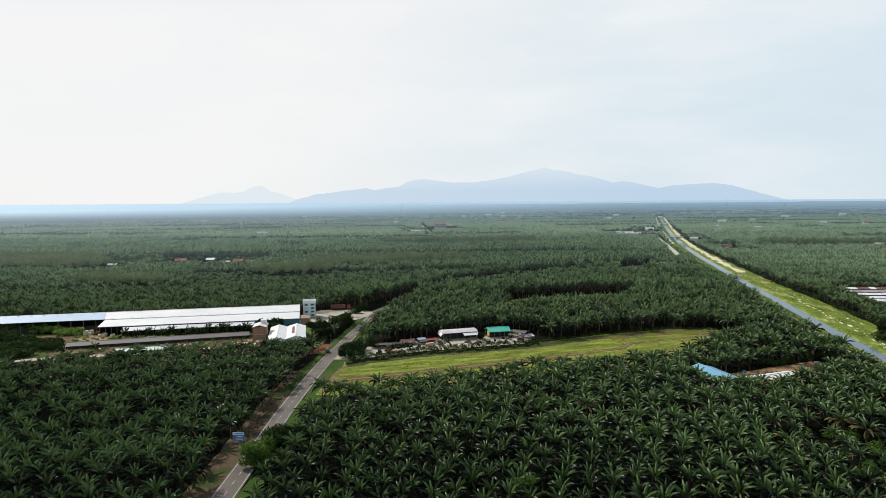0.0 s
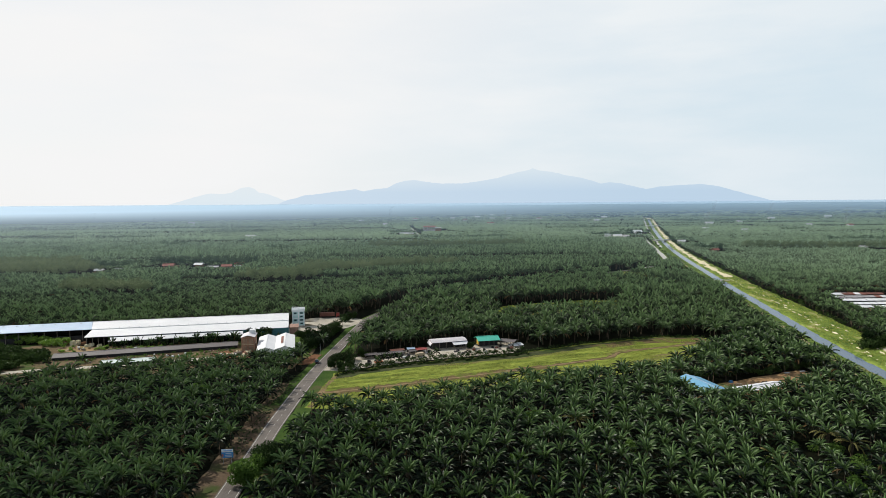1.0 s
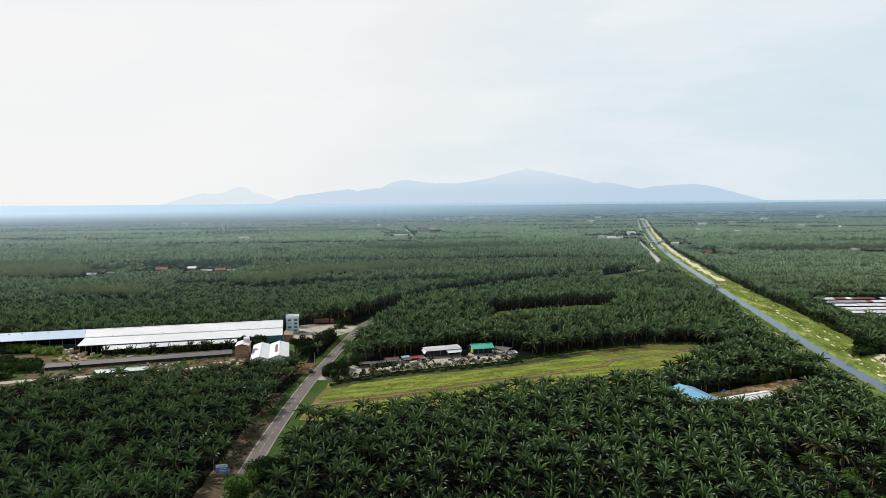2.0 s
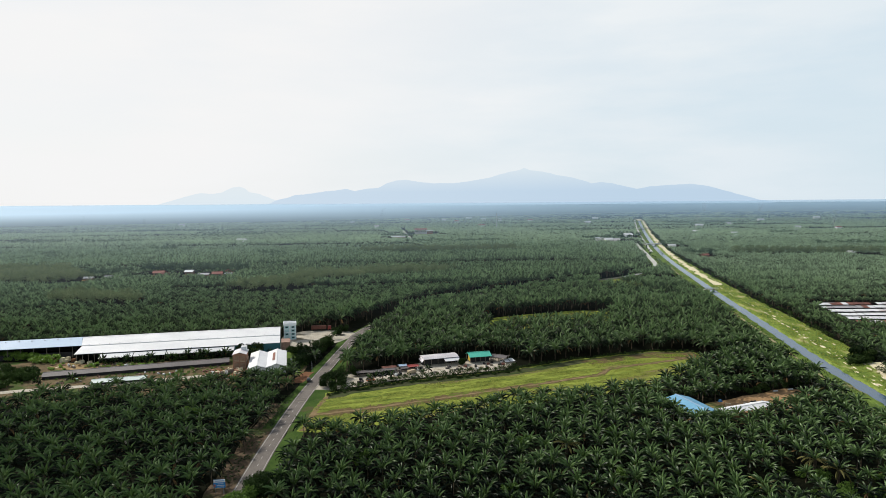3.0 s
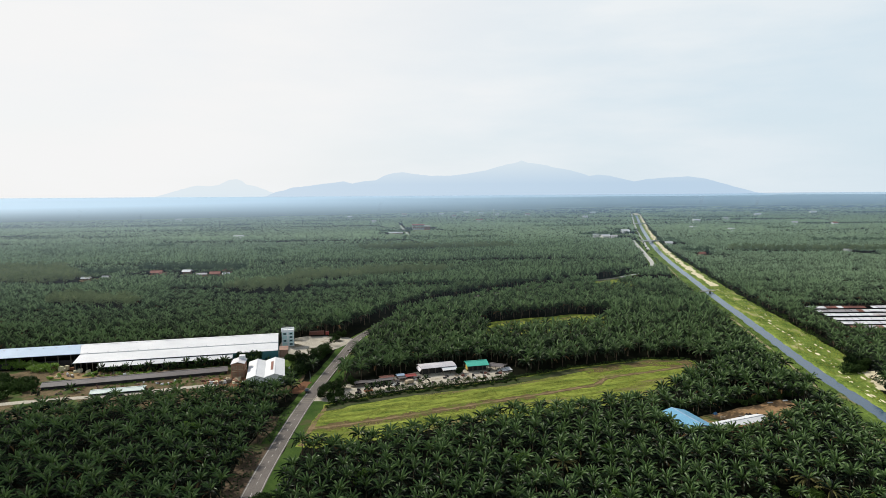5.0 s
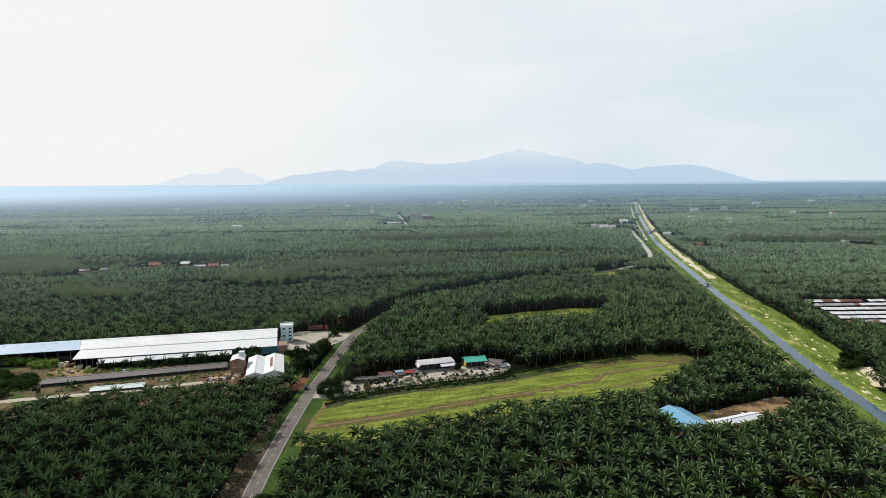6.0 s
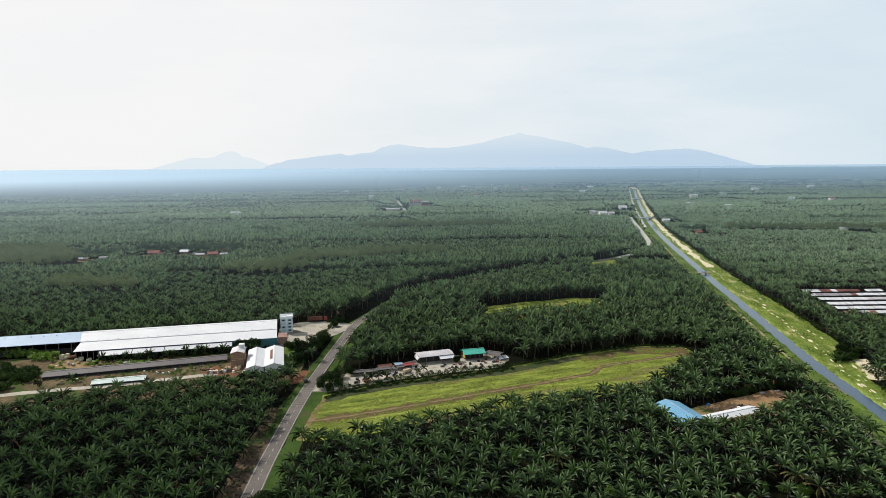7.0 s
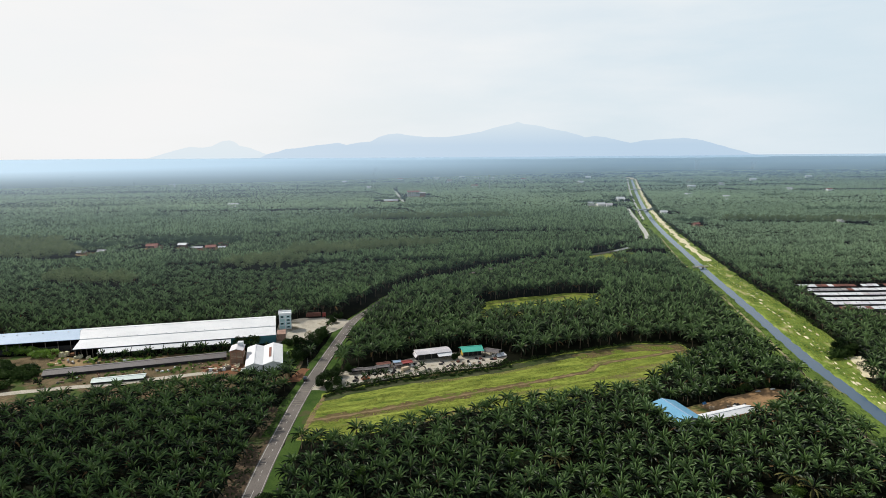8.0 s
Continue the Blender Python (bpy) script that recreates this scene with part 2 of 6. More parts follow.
ROAD_PAINT = surface("road_paint", (0.34, 0.33, 0.30), (0.56, 0.55, 0.50), 0.5, 5, 0.7)
WATER = bpy.data.materials.new("canal_water")
WATER.use_nodes = True
_w = WATER.node_tree.nodes["Principled BSDF"]
_w.inputs["Base Color"].default_value, _w.inputs["Roughness"].default_value = (0.034, 0.068, 0.108, 1), 0.12
_w.inputs["Specular IOR Level"].default_value = 0.22
_b, _n = WATER.node_tree.nodes.new("ShaderNodeBump"), WATER.node_tree.nodes.new("ShaderNodeTexNoise")
_n.inputs["Scale"].default_value, _b.inputs["Strength"].default_value, _b.inputs["Distance"].default_value = 0.5, 0.6, 0.2
WATER.node_tree.links.new(_n.outputs["Fac"], _b.inputs["Height"])
WATER.node_tree.links.new(_b.outputs["Normal"], _w.inputs["Normal"])
ROOF_WHITE = sheet_metal("white_roof_sheet", (0.52, 0.53, 0.54), (0.68, 0.68, 0.68), 0.55, 1.0)
ROOF_PALE_BLUE = sheet_metal("pale_blue_roof_sheet", (0.27, 0.37, 0.49), (0.35, 0.45, 0.57), 0.55, 1.0)
ROOF_BLUE = sheet_metal("sky_blue_roof_sheet", (0.11, 0.28, 0.42), (0.16, 0.36, 0.51), 0.5, 0.9)
ROOF_GREEN = sheet_metal("green_roof_sheet", (0.05, 0.34, 0.25), (0.09, 0.46, 0.35), 0.45, 0.8)
ROOF_GREY = sheet_metal("weathered_grey_roof", (0.078, 0.068, 0.068), (0.140, 0.126, 0.124), 0.7, 0.9, (0.12, 0.09, 0.08))
ROOF_DULL = sheet_metal("dull_zinc_roof", (0.40, 0.38, 0.40), (0.60, 0.57, 0.58), 0.6, 0.8, (0.30, 0.22, 0.18))
ROOF_RUST = sheet_metal("rusty_roof", (0.10, 0.042, 0.032), (0.21, 0.085, 0.06), 0.85, 0.8)
OLD_ZINC = sheet_metal("old_zinc_roof", (0.19, 0.18, 0.18), (0.34, 0.33, 0.33), 0.7, 0.8, (0.16, 0.10, 0.07))
ROOF_TILE = surface("red_tile_roof", (0.19, 0.070, 0.052), (0.31, 0.120, 0.088), 0.3, 3, 0.85)
ROOF_PALE_GREEN = sheet_metal("pale_green_roof", (0.42, 0.50, 0.47), (0.60, 0.66, 0.62), 0.6, 0.8)
WALL_WHITE = surface("white_wall_paint", (0.60, 0.60, 0.58), (0.78, 0.78, 0.76), 0.3, 3, 0.8)
WALL_TEAL = surface("teal_cladding", (0.035, 0.125, 0.145), (0.065, 0.20, 0.22), 0.3, 3, 0.6)
WALL_BRICK = surface("brick_wall", (0.22, 0.12, 0.08), (0.38, 0.22, 0.15), 0.4, 4, 0.9)
WALL_BROWN = surface("brown_cladding", (0.20, 0.12, 0.085), (0.33, 0.20, 0.15), 0.3, 3, 0.8)
# for dark walls, and for sheets that paint shade inside open sheds
WALL_DARK = surface("dark_wall_and_shade", (0.020, 0.020, 0.022), (0.055, 0.052, 0.05), 0.3, 3, 0.95)
TIMBER = surface("grey_timber", (0.12, 0.10, 0.08), (0.26, 0.22, 0.18), 0.5, 5, 0.9)
STEEL = surface("galvanised_steel", (0.35, 0.36, 0.37), (0.50, 0.51, 0.52), 0.5, 5, 0.5, 0.6)
GLASS = surface("tinted_glass", (0.03, 0.06, 0.07), (0.05, 0.09, 0.10), 0.3, 2, 0.1)
TYRE = surface("rubber", (0.012, 0.012, 0.012), (0.03, 0.03, 0.03), 1, 5, 0.9)
SIGN_BLUE = surface("sign_blue", (0.03, 0.22, 0.55), (0.05, 0.28, 0.62), 0.5, 4, 0.5)


def paint(name, c, rough=0.4):
    return surface(name, [v * 0.8 for v in c], c, 0.6, 5, rough, 0, 0, 0.2)


CAR_BLACK, RED_PAINT, YELLOW_PAINT = paint("black_car_paint", (0.02, 0.02, 0.025), 0.25), paint("faded_red_paint", (0.30, 0.055, 0.045)), paint("yellow_paint", (0.62, 0.42, 0.06))
ORANGE_PAINT, TAN_PAINT, TARP_BLUE = paint("orange_paint", (0.50, 0.17, 0.08)), paint("tan_paint", (0.48, 0.38, 0.26)), paint("blue_tarpaulin", (0.06, 0.20, 0.42), 0.6)
SMOKE = bpy.data.materials.new("thin_smoke")
SMOKE.use_nodes = True
_sn, _sl = SMOKE.node_tree.nodes, SMOKE.node_tree.links
_clear, _veil, _mx, _tx, _mr = (_sn.new(k) for k in ("ShaderNodeBsdfTransparent", "ShaderNodeBsdfDiffuse", "ShaderNodeMixShader", "ShaderNodeTexNoise", "ShaderNodeMapRange"))
_veil.inputs["Color"].default_value = (0.85, 0.87, 0.9, 1)
_tx.inputs["Scale"].default_value = 0.06
_sg = _sn.new("ShaderNodeNewGeometry")
_sl.new(_sg.outputs["Position"], _tx.inputs["Vector"])
for _k, _v in (("From Min", 0.38), ("From Max", 0.75), ("To Min", 0.0), ("To Max", 0.09)):
    _mr.inputs[_k].default_value = _v
_sl.new(_tx.outputs["Fac"], _mr.inputs["Value"])
_sl.new(_mr.outputs["Result"], _mx.inputs["Fac"])
_sl.new(_clear.outputs[0], _mx.inputs[1])
_sl.new(_veil.outputs[0], _mx.inputs[2])
_sl.new(_mx.outputs[0], _sn["Material Output"].inputs["Surface"])


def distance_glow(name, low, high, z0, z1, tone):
    """Far backdrop with distance haze painted into its glow, bluer away from the sun."""
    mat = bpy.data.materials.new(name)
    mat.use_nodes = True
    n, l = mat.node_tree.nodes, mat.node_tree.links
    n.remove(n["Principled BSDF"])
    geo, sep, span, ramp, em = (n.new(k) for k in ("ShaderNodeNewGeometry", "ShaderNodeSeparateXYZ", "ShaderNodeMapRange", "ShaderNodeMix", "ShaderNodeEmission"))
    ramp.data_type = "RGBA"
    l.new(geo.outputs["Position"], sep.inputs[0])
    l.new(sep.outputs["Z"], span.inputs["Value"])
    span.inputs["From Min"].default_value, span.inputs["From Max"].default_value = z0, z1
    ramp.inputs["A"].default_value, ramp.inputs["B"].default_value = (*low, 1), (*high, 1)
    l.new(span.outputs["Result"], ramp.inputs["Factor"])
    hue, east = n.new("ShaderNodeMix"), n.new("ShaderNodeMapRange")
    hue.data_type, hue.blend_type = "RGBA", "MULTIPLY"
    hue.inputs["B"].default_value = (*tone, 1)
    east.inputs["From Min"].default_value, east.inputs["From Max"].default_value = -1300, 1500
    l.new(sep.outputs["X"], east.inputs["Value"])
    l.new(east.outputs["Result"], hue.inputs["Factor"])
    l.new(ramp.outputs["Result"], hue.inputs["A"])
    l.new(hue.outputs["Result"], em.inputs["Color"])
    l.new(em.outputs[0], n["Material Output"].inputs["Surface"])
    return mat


MOUNTAIN = distance_glow("mountain_haze_glow", (0.615, 0.73, 0.845), (0.795, 0.858, 0.892), 105, 275, (0.84, 0.90, 0.95))
# third colour: dark streaks painted in for shaded gaps between palm blocks
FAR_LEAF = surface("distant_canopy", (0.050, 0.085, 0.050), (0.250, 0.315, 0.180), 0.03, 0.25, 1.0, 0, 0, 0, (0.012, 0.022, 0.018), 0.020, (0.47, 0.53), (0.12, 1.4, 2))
HILL = distance_glow("hill_haze_glow", (0.74, 0.825, 0.885), (0.765, 0.835, 0.88), 20, 150, (0.95, 0.97, 1.0))


def haze_sheet():
    """Sheet standing in for haze: opacity painted thin at first, denser towards the horizon, whiter on the sun's side.
    """
    mat = bpy.data.materials.new("haze_stand_in")
    mat.use_nodes = True
    n, l = mat.node_tree.nodes, mat.node_tree.links
    n.remove(n["Principled BSDF"])
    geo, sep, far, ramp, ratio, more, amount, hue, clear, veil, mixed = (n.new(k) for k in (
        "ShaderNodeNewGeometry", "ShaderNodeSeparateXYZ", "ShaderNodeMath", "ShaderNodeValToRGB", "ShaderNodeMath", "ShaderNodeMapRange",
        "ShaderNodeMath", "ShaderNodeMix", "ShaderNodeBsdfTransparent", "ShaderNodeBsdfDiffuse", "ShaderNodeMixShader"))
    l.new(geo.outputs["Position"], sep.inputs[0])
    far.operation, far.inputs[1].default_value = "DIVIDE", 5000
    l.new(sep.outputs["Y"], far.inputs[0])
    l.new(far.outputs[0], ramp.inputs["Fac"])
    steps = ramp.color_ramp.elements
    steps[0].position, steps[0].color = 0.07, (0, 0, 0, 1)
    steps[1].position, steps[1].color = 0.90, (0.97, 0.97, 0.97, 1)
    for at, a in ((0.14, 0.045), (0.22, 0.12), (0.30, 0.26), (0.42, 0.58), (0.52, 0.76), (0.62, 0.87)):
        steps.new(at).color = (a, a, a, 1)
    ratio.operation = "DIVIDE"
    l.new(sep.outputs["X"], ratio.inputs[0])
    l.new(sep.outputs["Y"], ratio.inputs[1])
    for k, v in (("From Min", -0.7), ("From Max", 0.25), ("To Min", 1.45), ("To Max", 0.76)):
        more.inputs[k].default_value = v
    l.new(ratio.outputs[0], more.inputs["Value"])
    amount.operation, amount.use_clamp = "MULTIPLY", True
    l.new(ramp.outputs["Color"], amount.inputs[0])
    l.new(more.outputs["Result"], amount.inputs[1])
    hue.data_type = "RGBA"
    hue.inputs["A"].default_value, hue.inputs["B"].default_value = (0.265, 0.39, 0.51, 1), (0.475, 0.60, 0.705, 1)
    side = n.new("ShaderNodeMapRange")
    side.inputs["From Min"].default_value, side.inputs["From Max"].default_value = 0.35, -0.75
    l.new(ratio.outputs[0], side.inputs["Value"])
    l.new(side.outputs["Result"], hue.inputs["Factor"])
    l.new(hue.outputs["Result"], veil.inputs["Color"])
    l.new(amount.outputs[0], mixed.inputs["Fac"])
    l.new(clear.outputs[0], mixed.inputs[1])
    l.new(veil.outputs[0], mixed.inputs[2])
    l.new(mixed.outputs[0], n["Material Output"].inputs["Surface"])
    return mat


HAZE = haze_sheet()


# ---- building blocks ----
class Build:
    """Collects vertices and faces of one mesh."""

    def __init__(self):
        self.v, self.f = [], []

    def add(self, verts, faces):
        k = len(self.v)
        self.v += [tuple(p) for p in verts]
        self.f += [tuple(i + k for i in q) for q in faces]
        return self

    def box(self, x, y, z, sx, sy, sz, turn=0.0, taper=1.0):
        """Centre of the base, sizes."""
        c, s = math.cos(turn), math.sin(turn)
        pts = []
        for h, k in ((0, 1.0), (sz, taper)):
            for a, b in ((-1, -1), (1, -1), (1, 1), (-1, 1)):
                px, py = a * sx / 2 * k, b * sy / 2 * k
                pts.append((x + px * c - py * s, y + px * s + py * c, z + h))
        return self.add(pts, [(3, 2, 1, 0), (4, 5, 6, 7), (0, 1, 5, 4), (1, 2, 6, 5), (2, 3, 7, 6), (3, 0, 4, 7)])

    def slab(self, a, b, c, d, thick):
        """A plate with the top corners a b c d, counter-clockwise from above."""
        low = [(p[0], p[1], p[2] - thick) for p in (a, b, c, d)]
        return self.add([a, b, c, d, *low], [(0, 1, 2, 3), (7, 6, 5, 4), (0, 4, 5, 1), (1, 5, 6, 2), (2, 6, 7, 3), (3, 7, 4, 0)])

    def prism(self, profile, y0, y1):
        """An x-z outline drawn out along y."""
        n = len(profile)
        pts = [(x, y0, z) for x, z in profile] + [(x, y1, z) for x, z in profile]
        return self.add(pts, [tuple(range(n)), tuple(range(2 * n - 1, n - 1, -1))] + [(i, i + n, (i + 1) % n + n, (i + 1) % n) for i in range(n)])

    def tube(self, pts, radii, sides=8):
        k = len(self.v)
        for (x, y, z), r in zip(pts, radii):
            self.v += [(x + r * math.cos(2 * math.pi * i / sides), y + r * math.sin(2 * math.pi * i / sides), z) for i in range(sides)]
        for j in range(len(pts) - 1):
            self.f += [(k + j * sides + i, k + j * sides + (i + 1) % sides, k + (j + 1) * sides + (i + 1) % sides, k + (j + 1) * sides + i) for i in range(sides)]
        self.f += [tuple(k + i for i in range(sides))[::-1], tuple(k + (len(pts) - 1) * sides + i for i in range(sides))]
        return self

    def wheel(self, x, y, z, r, w):
        """A disc on its edge, axle along x."""
        n = 12
        pts = [(x + s * w / 2, y + r * math.cos(2 * math.pi * i / n), z + r * math.sin(2 * math.pi * i / n)) for s in (-1, 1) for i in range(n)]
        return self.add(pts, [tuple(range(n)), tuple(range(2 * n - 1, n - 1, -1))] + [(i, i + n, (i + 1) % n + n, (i + 1) % n) for i in range(n)])

    def mesh(self, name, mat):
        me = bpy.data.meshes.new(name)
        me.from_pydata(self.v, [], self.f)
        me.materials.append(mat)
        me.validate()
        return me


def part(name, built, mat, parent, label=""):
    """Links one mesh under a thing or a part."""
    ob = new(name, built.mesh(name, mat) if isinstance(built, Build) else built)
    ob.parent = parent
    if label:
        ob["label"] = label
    return ob


def thing(name, x, y, z, turn, label, category, group="", kind=""):
    ob = new(name)
    ob.empty_display_size = 0.5
    ob.matrix_world = pose(x, y, z, 0, 0, turn)
    return tagged(ob, label, category, group, kind)


def heap(name, x, y, turn, mat, n, size, label, category, group):
    """A thing of several blocks and boards thrown together."""
    t = thing(name, x, y, 0.07, turn, label, category, group)
    for _ in range(n):
        part("piece", Build().box(random.uniform(-0.8, 0.8) * size, random.uniform(-0.7, 0.7) * size, 0, random.uniform(0.4, 1.7) * size, random.uniform(0.4, 1.2) * size, random.uniform(0.3, 1.3) * size, random.uniform(0, 3), random.uniform(0.75, 1)), mat, t)
    return t


def single(name, built, mat, label, category, group="", kind="", at=None):
    ob = new(name, built.mesh(name, mat) if isinstance(built, Build) else built)
    if at is not None:
        ob.matrix_world = at
    return tagged(ob, label, category, group, kind)


def np_mesh(name, v, f, mats, tint=None, slot=None, haze_fade=None):
    """A triangle mesh from arrays; tint per vertex."""
    me = bpy.data.meshes.new(name)
    v, f = np.asarray(v, np.float32), np.asarray(f, np.int32)
    me.vertices.add(len(v))
    me.vertices.foreach_set("co", v.ravel())
    me.loops.add(f.size)
    me.loops.foreach_set("vertex_index", f.ravel())
    me.polygons.add(len(f))
    me.polygons.foreach_set("loop_start", np.arange(0, f.size, 3, dtype=np.int32))
    for m in mats:
        me.materials.append(m)
    if slot is not None:
        me.polygons.foreach_set("material_index", np.asarray(slot, np.int32))
    if tint is not None:
        me.attributes.new("tint", "FLOAT", "POINT").data.foreach_set("value", np.asarray(tint, np.float32))
    if haze_fade is not None:
        me.attributes.new("haze_fade", "FLOAT", "POINT").data.foreach_set("value", np.asarray(haze_fade, np.float32))
    me.update(calc_edges=True)
    return me


def along(line, step):
    """Points and headings along a polyline, Catmull-Rom smoothed."""
    p = np.array(line, float)
    ext = np.vstack([2 * p[0] - p[1], p, 2 * p[-1] - p[-2]])
    out = []
    for i in range(1, len(ext) - 2):
        a, b, c, d = ext[i - 1:i + 3]
        n = max(2, int(np.linalg.norm(c - b) / step))
        t = np.linspace(0, 1, n, endpoint=False)[:, None]
        out.append(0.5 * (2 * b + (c - a) * t + (2 * a - 5 * b + 4 * c - d) * t ** 2 + (3 * b - a - 3 * c + d) * t ** 3))
    pts = np.vstack(out + [p[-1:]])
    h = np.gradient(pts, axis=0)
    h /= np.linalg.norm(h, axis=1)[:, None]
    return pts, np.stack([h[:, 1], -h[:, 0]], 1)


def ribbon(line, left, right, z, step=6.0, wobble=0.0):
    """A strip along a polyline between two offsets to its right."""
    pts, side = along(line, step)
    b = Build()
    k = len(pts)
    wob = np.random.uniform(-wobble, wobble, (k, 2))
    a, c = pts + side * (left + wob[:, :1]), pts + side * (right + wob[:, 1:])
    b.v = [(x, y, z) for x, y in a] + [(x, y, z) for x, y in c]
    b.f = [(i, i + k, i + k + 1, i + 1) for i in range(k - 1)]
    return b


def patch(outline, z, rough=0.0, step=4.0):
    """A flat patch of ground with an uneven edge."""
    pts = []
    p = [Vector(q) for q in outline]
    for i, a in enumerate(p):
        c = p[(i + 1) % len(p)]
        n = max(1, int((c - a).length / step))
        for j in range(n):
            q = a.lerp(c, j / n)
            pts.append((q.x + random.uniform(-rough, rough), q.y + random.uniform(-rough, rough), z))
    bm = bmesh.new()
    bm.faces.new([bm.verts.new(q) for q in pts])
    bmesh.ops.triangulate(bm, faces=bm.faces[:])
    bmesh.ops.recalc_face_normals(bm, faces=bm.faces[:])
    if bm.faces and sum(f.normal.z for f in bm.faces) < 0:
        bmesh.ops.reverse_faces(bm, faces=bm.faces[:])
    b = Build()
    bm.verts.index_update()
    b.v = [tuple(v.co) for v in bm.verts]
    b.f = [tuple(v.index for v in f.verts) for f in bm.faces]
    bm.free()
    return b


def inside(x, y, poly):
    hit = np.zeros(len(x), bool)
    for (x1, y1), (x2, y2) in zip(poly, poly[1:] + poly[:1]):
        cross = ((y1 > y) != (y2 > y)) & (x < (x2 - x1) * (y - y1) / (y2 - y1 + 1e-9) + x1)
        hit ^= cross
    return hit


def offset_from(x, y, line):
    """Signed offset (right positive) and distance from a polyline."""
    best, signed = np.full(len(x), 1e9), np.zeros(len(x))
    for (x1, y1), (x2, y2) in zip(line, line[1:]):
        dx, dy = x2 - x1, y2 - y1
        t = np.clip(((x - x1) * dx + (y - y1) * dy) / (dx * dx + dy * dy), 0, 1)
        ex, ey = x - (x1 + t * dx), y - (y1 + t * dy)
        d = np.hypot(ex, ey)
        near = d < best
        best = np.where(near, d, best)
        signed = np.where(near, np.sign(ex * dy - ey * dx) * d, signed)
    return signed, best


# ---- plan ----
ROAD = [(-59.0, -300), (-59.2, 100), (-59.5, 208), (-59.8, 231), (-58.6, 286), (-55.9, 329.5), (-49.6, 402), (-46, 432), (-38, 458), (-18, 515), (10, 558),
        (45, 590), (100, 635), (176, 677), (214, 702), (258, 750), (285, 805), (323, 950), (369, 1139), (377, 1160)]
CANAL = [(110, -300), (168, 90), (186, 190), (201, 284), (212.5, 351), (239, 474), (274, 636), (356, 984), (498, 1476), (699, 2131), (715, 2190), (690, 2300)]
EAST_EDGE = [(150, 15), (281, 14), (302, 16), (322, 19), (336, 27), (372, 29), (437, 28), (610, 22), (950, 17), (1330, 15), (2100, 13)]
TRACK = [(150, 130), (173, 230), (194, 316), (223, 449), (256, 620), (300, 800)]
FIELD = [(-52, 251), (-51.5, 262), (-48.5, 300), (-14, 318), (39, 334), (80, 355), (128, 371), (150, 369), (156, 346), (131, 328), (108, 302), (62, 286), (36, 280), (10, 271), (-12, 260.5), (-34, 252.5), (-44, 249.5)]
SCRUB_BELT = [(-48, 299), (-14, 316), (39, 332.5), (80, 353), (128, 369.5), (150, 368), (152, 362), (128, 364), (80, 345), (39, 325), (-14, 309), (-47, 292)]
FIELD_TRACK = [(-50, 269.5), (-25, 278.2), (0.6, 288.2), (27.3, 299.2), (50.6, 308.6), (74.4, 319), (83.1, 322.6), (88.2, 327), (93.5, 334.2), (108.5, 340.7), (124.4, 346.2), (146, 356)]
COMPOUND = [(-52, 305), (-46, 330), (-20, 343), (0, 358), (40, 366), (52, 352), (39, 334), (-14, 318), (-48.5, 300)]
FACTORY = [(-420, 244), (-185, 291), (-120, 310), (-107, 313), (-97, 317), (-90, 324), (-76, 329), (-69, 336), (-58, 400), (-52, 436), (-64, 448), (-97, 423), (-203, 401), (-420, 356)]
DIRT_YARD = [(101, 262), (112, 260), (128, 257), (150, 266), (171, 279), (177, 291), (166, 297), (140, 286), (118, 275), (101, 279)]
POULTRY = [(284, 429), (312, 414), (440, 414), (440, 513), (301, 513)]
STRIP = [(40, 432), (76, 440), (128, 458), (142, 500), (120, 504), (70, 489), (44, 476)]
HAMLETS = [(-310, 763, 13), (-275, 764, 11), (-241, 754, 20), (-364, 727, 18), (-9, 1478, 28), (-58, 1334, 22), (404, 1303, 20), (340, 1206, 30), (405, 1069, 12), (392, 910, 14), (606, 917, 12)]
FAR_CLEAR = [(166, 632), (215, 636), (258, 646), (264, 676), (216, 694), (174, 670)]
BLUE_PLOT = [(100, 252), (114, 249), (117, 278), (96, 278)]
WHITE_PLOT = [(114, 253), (119, 250.5), (147, 262), (146, 272), (114, 262)]
LANES = [(458, 0.06, 300, 900), (505, 0.05, 290, 900), (560, 0.05, 300, 900), (615, 0.05, 310, 1000), (690, 0.06, 330, 1000), (770, 0.06, 350, 1000), (470, 0.15, -900, -60), (640, 0.10, -900, -60), (835, 0.06, -900, 250), (985, 0.05, -1200, 1400), (1170, 0.04, -1400, 1500), (1390, 0.05, -1500, 1600)]
GROVES = [[(-314, 544), (-319, 585), (-284, 577), (-236, 553), (-232, 527), (-272, 532)], [(-189, 610), (-181, 640), (-140, 656), (-110, 640), (-118, 606), (-158, 599)], [(-150, 668), (-90, 664), (-40, 690), (20, 712), (34, 740), (-20, 744), (-70, 728), (-130, 712)], [(440, 925), (500, 905), (590, 892), (660, 888), (668, 905), (590, 916), (505, 930), (445, 945)], [(-570, 715), (-470, 672), (-390, 664), (-352, 696), (-390, 740), (-430, 790), (-560, 800)], [(-105, 990), (-40, 976), (20, 990), (96, 988), (150, 998), (128, 1014), (40, 1010), (-30, 1022), (-90, 1008)]]


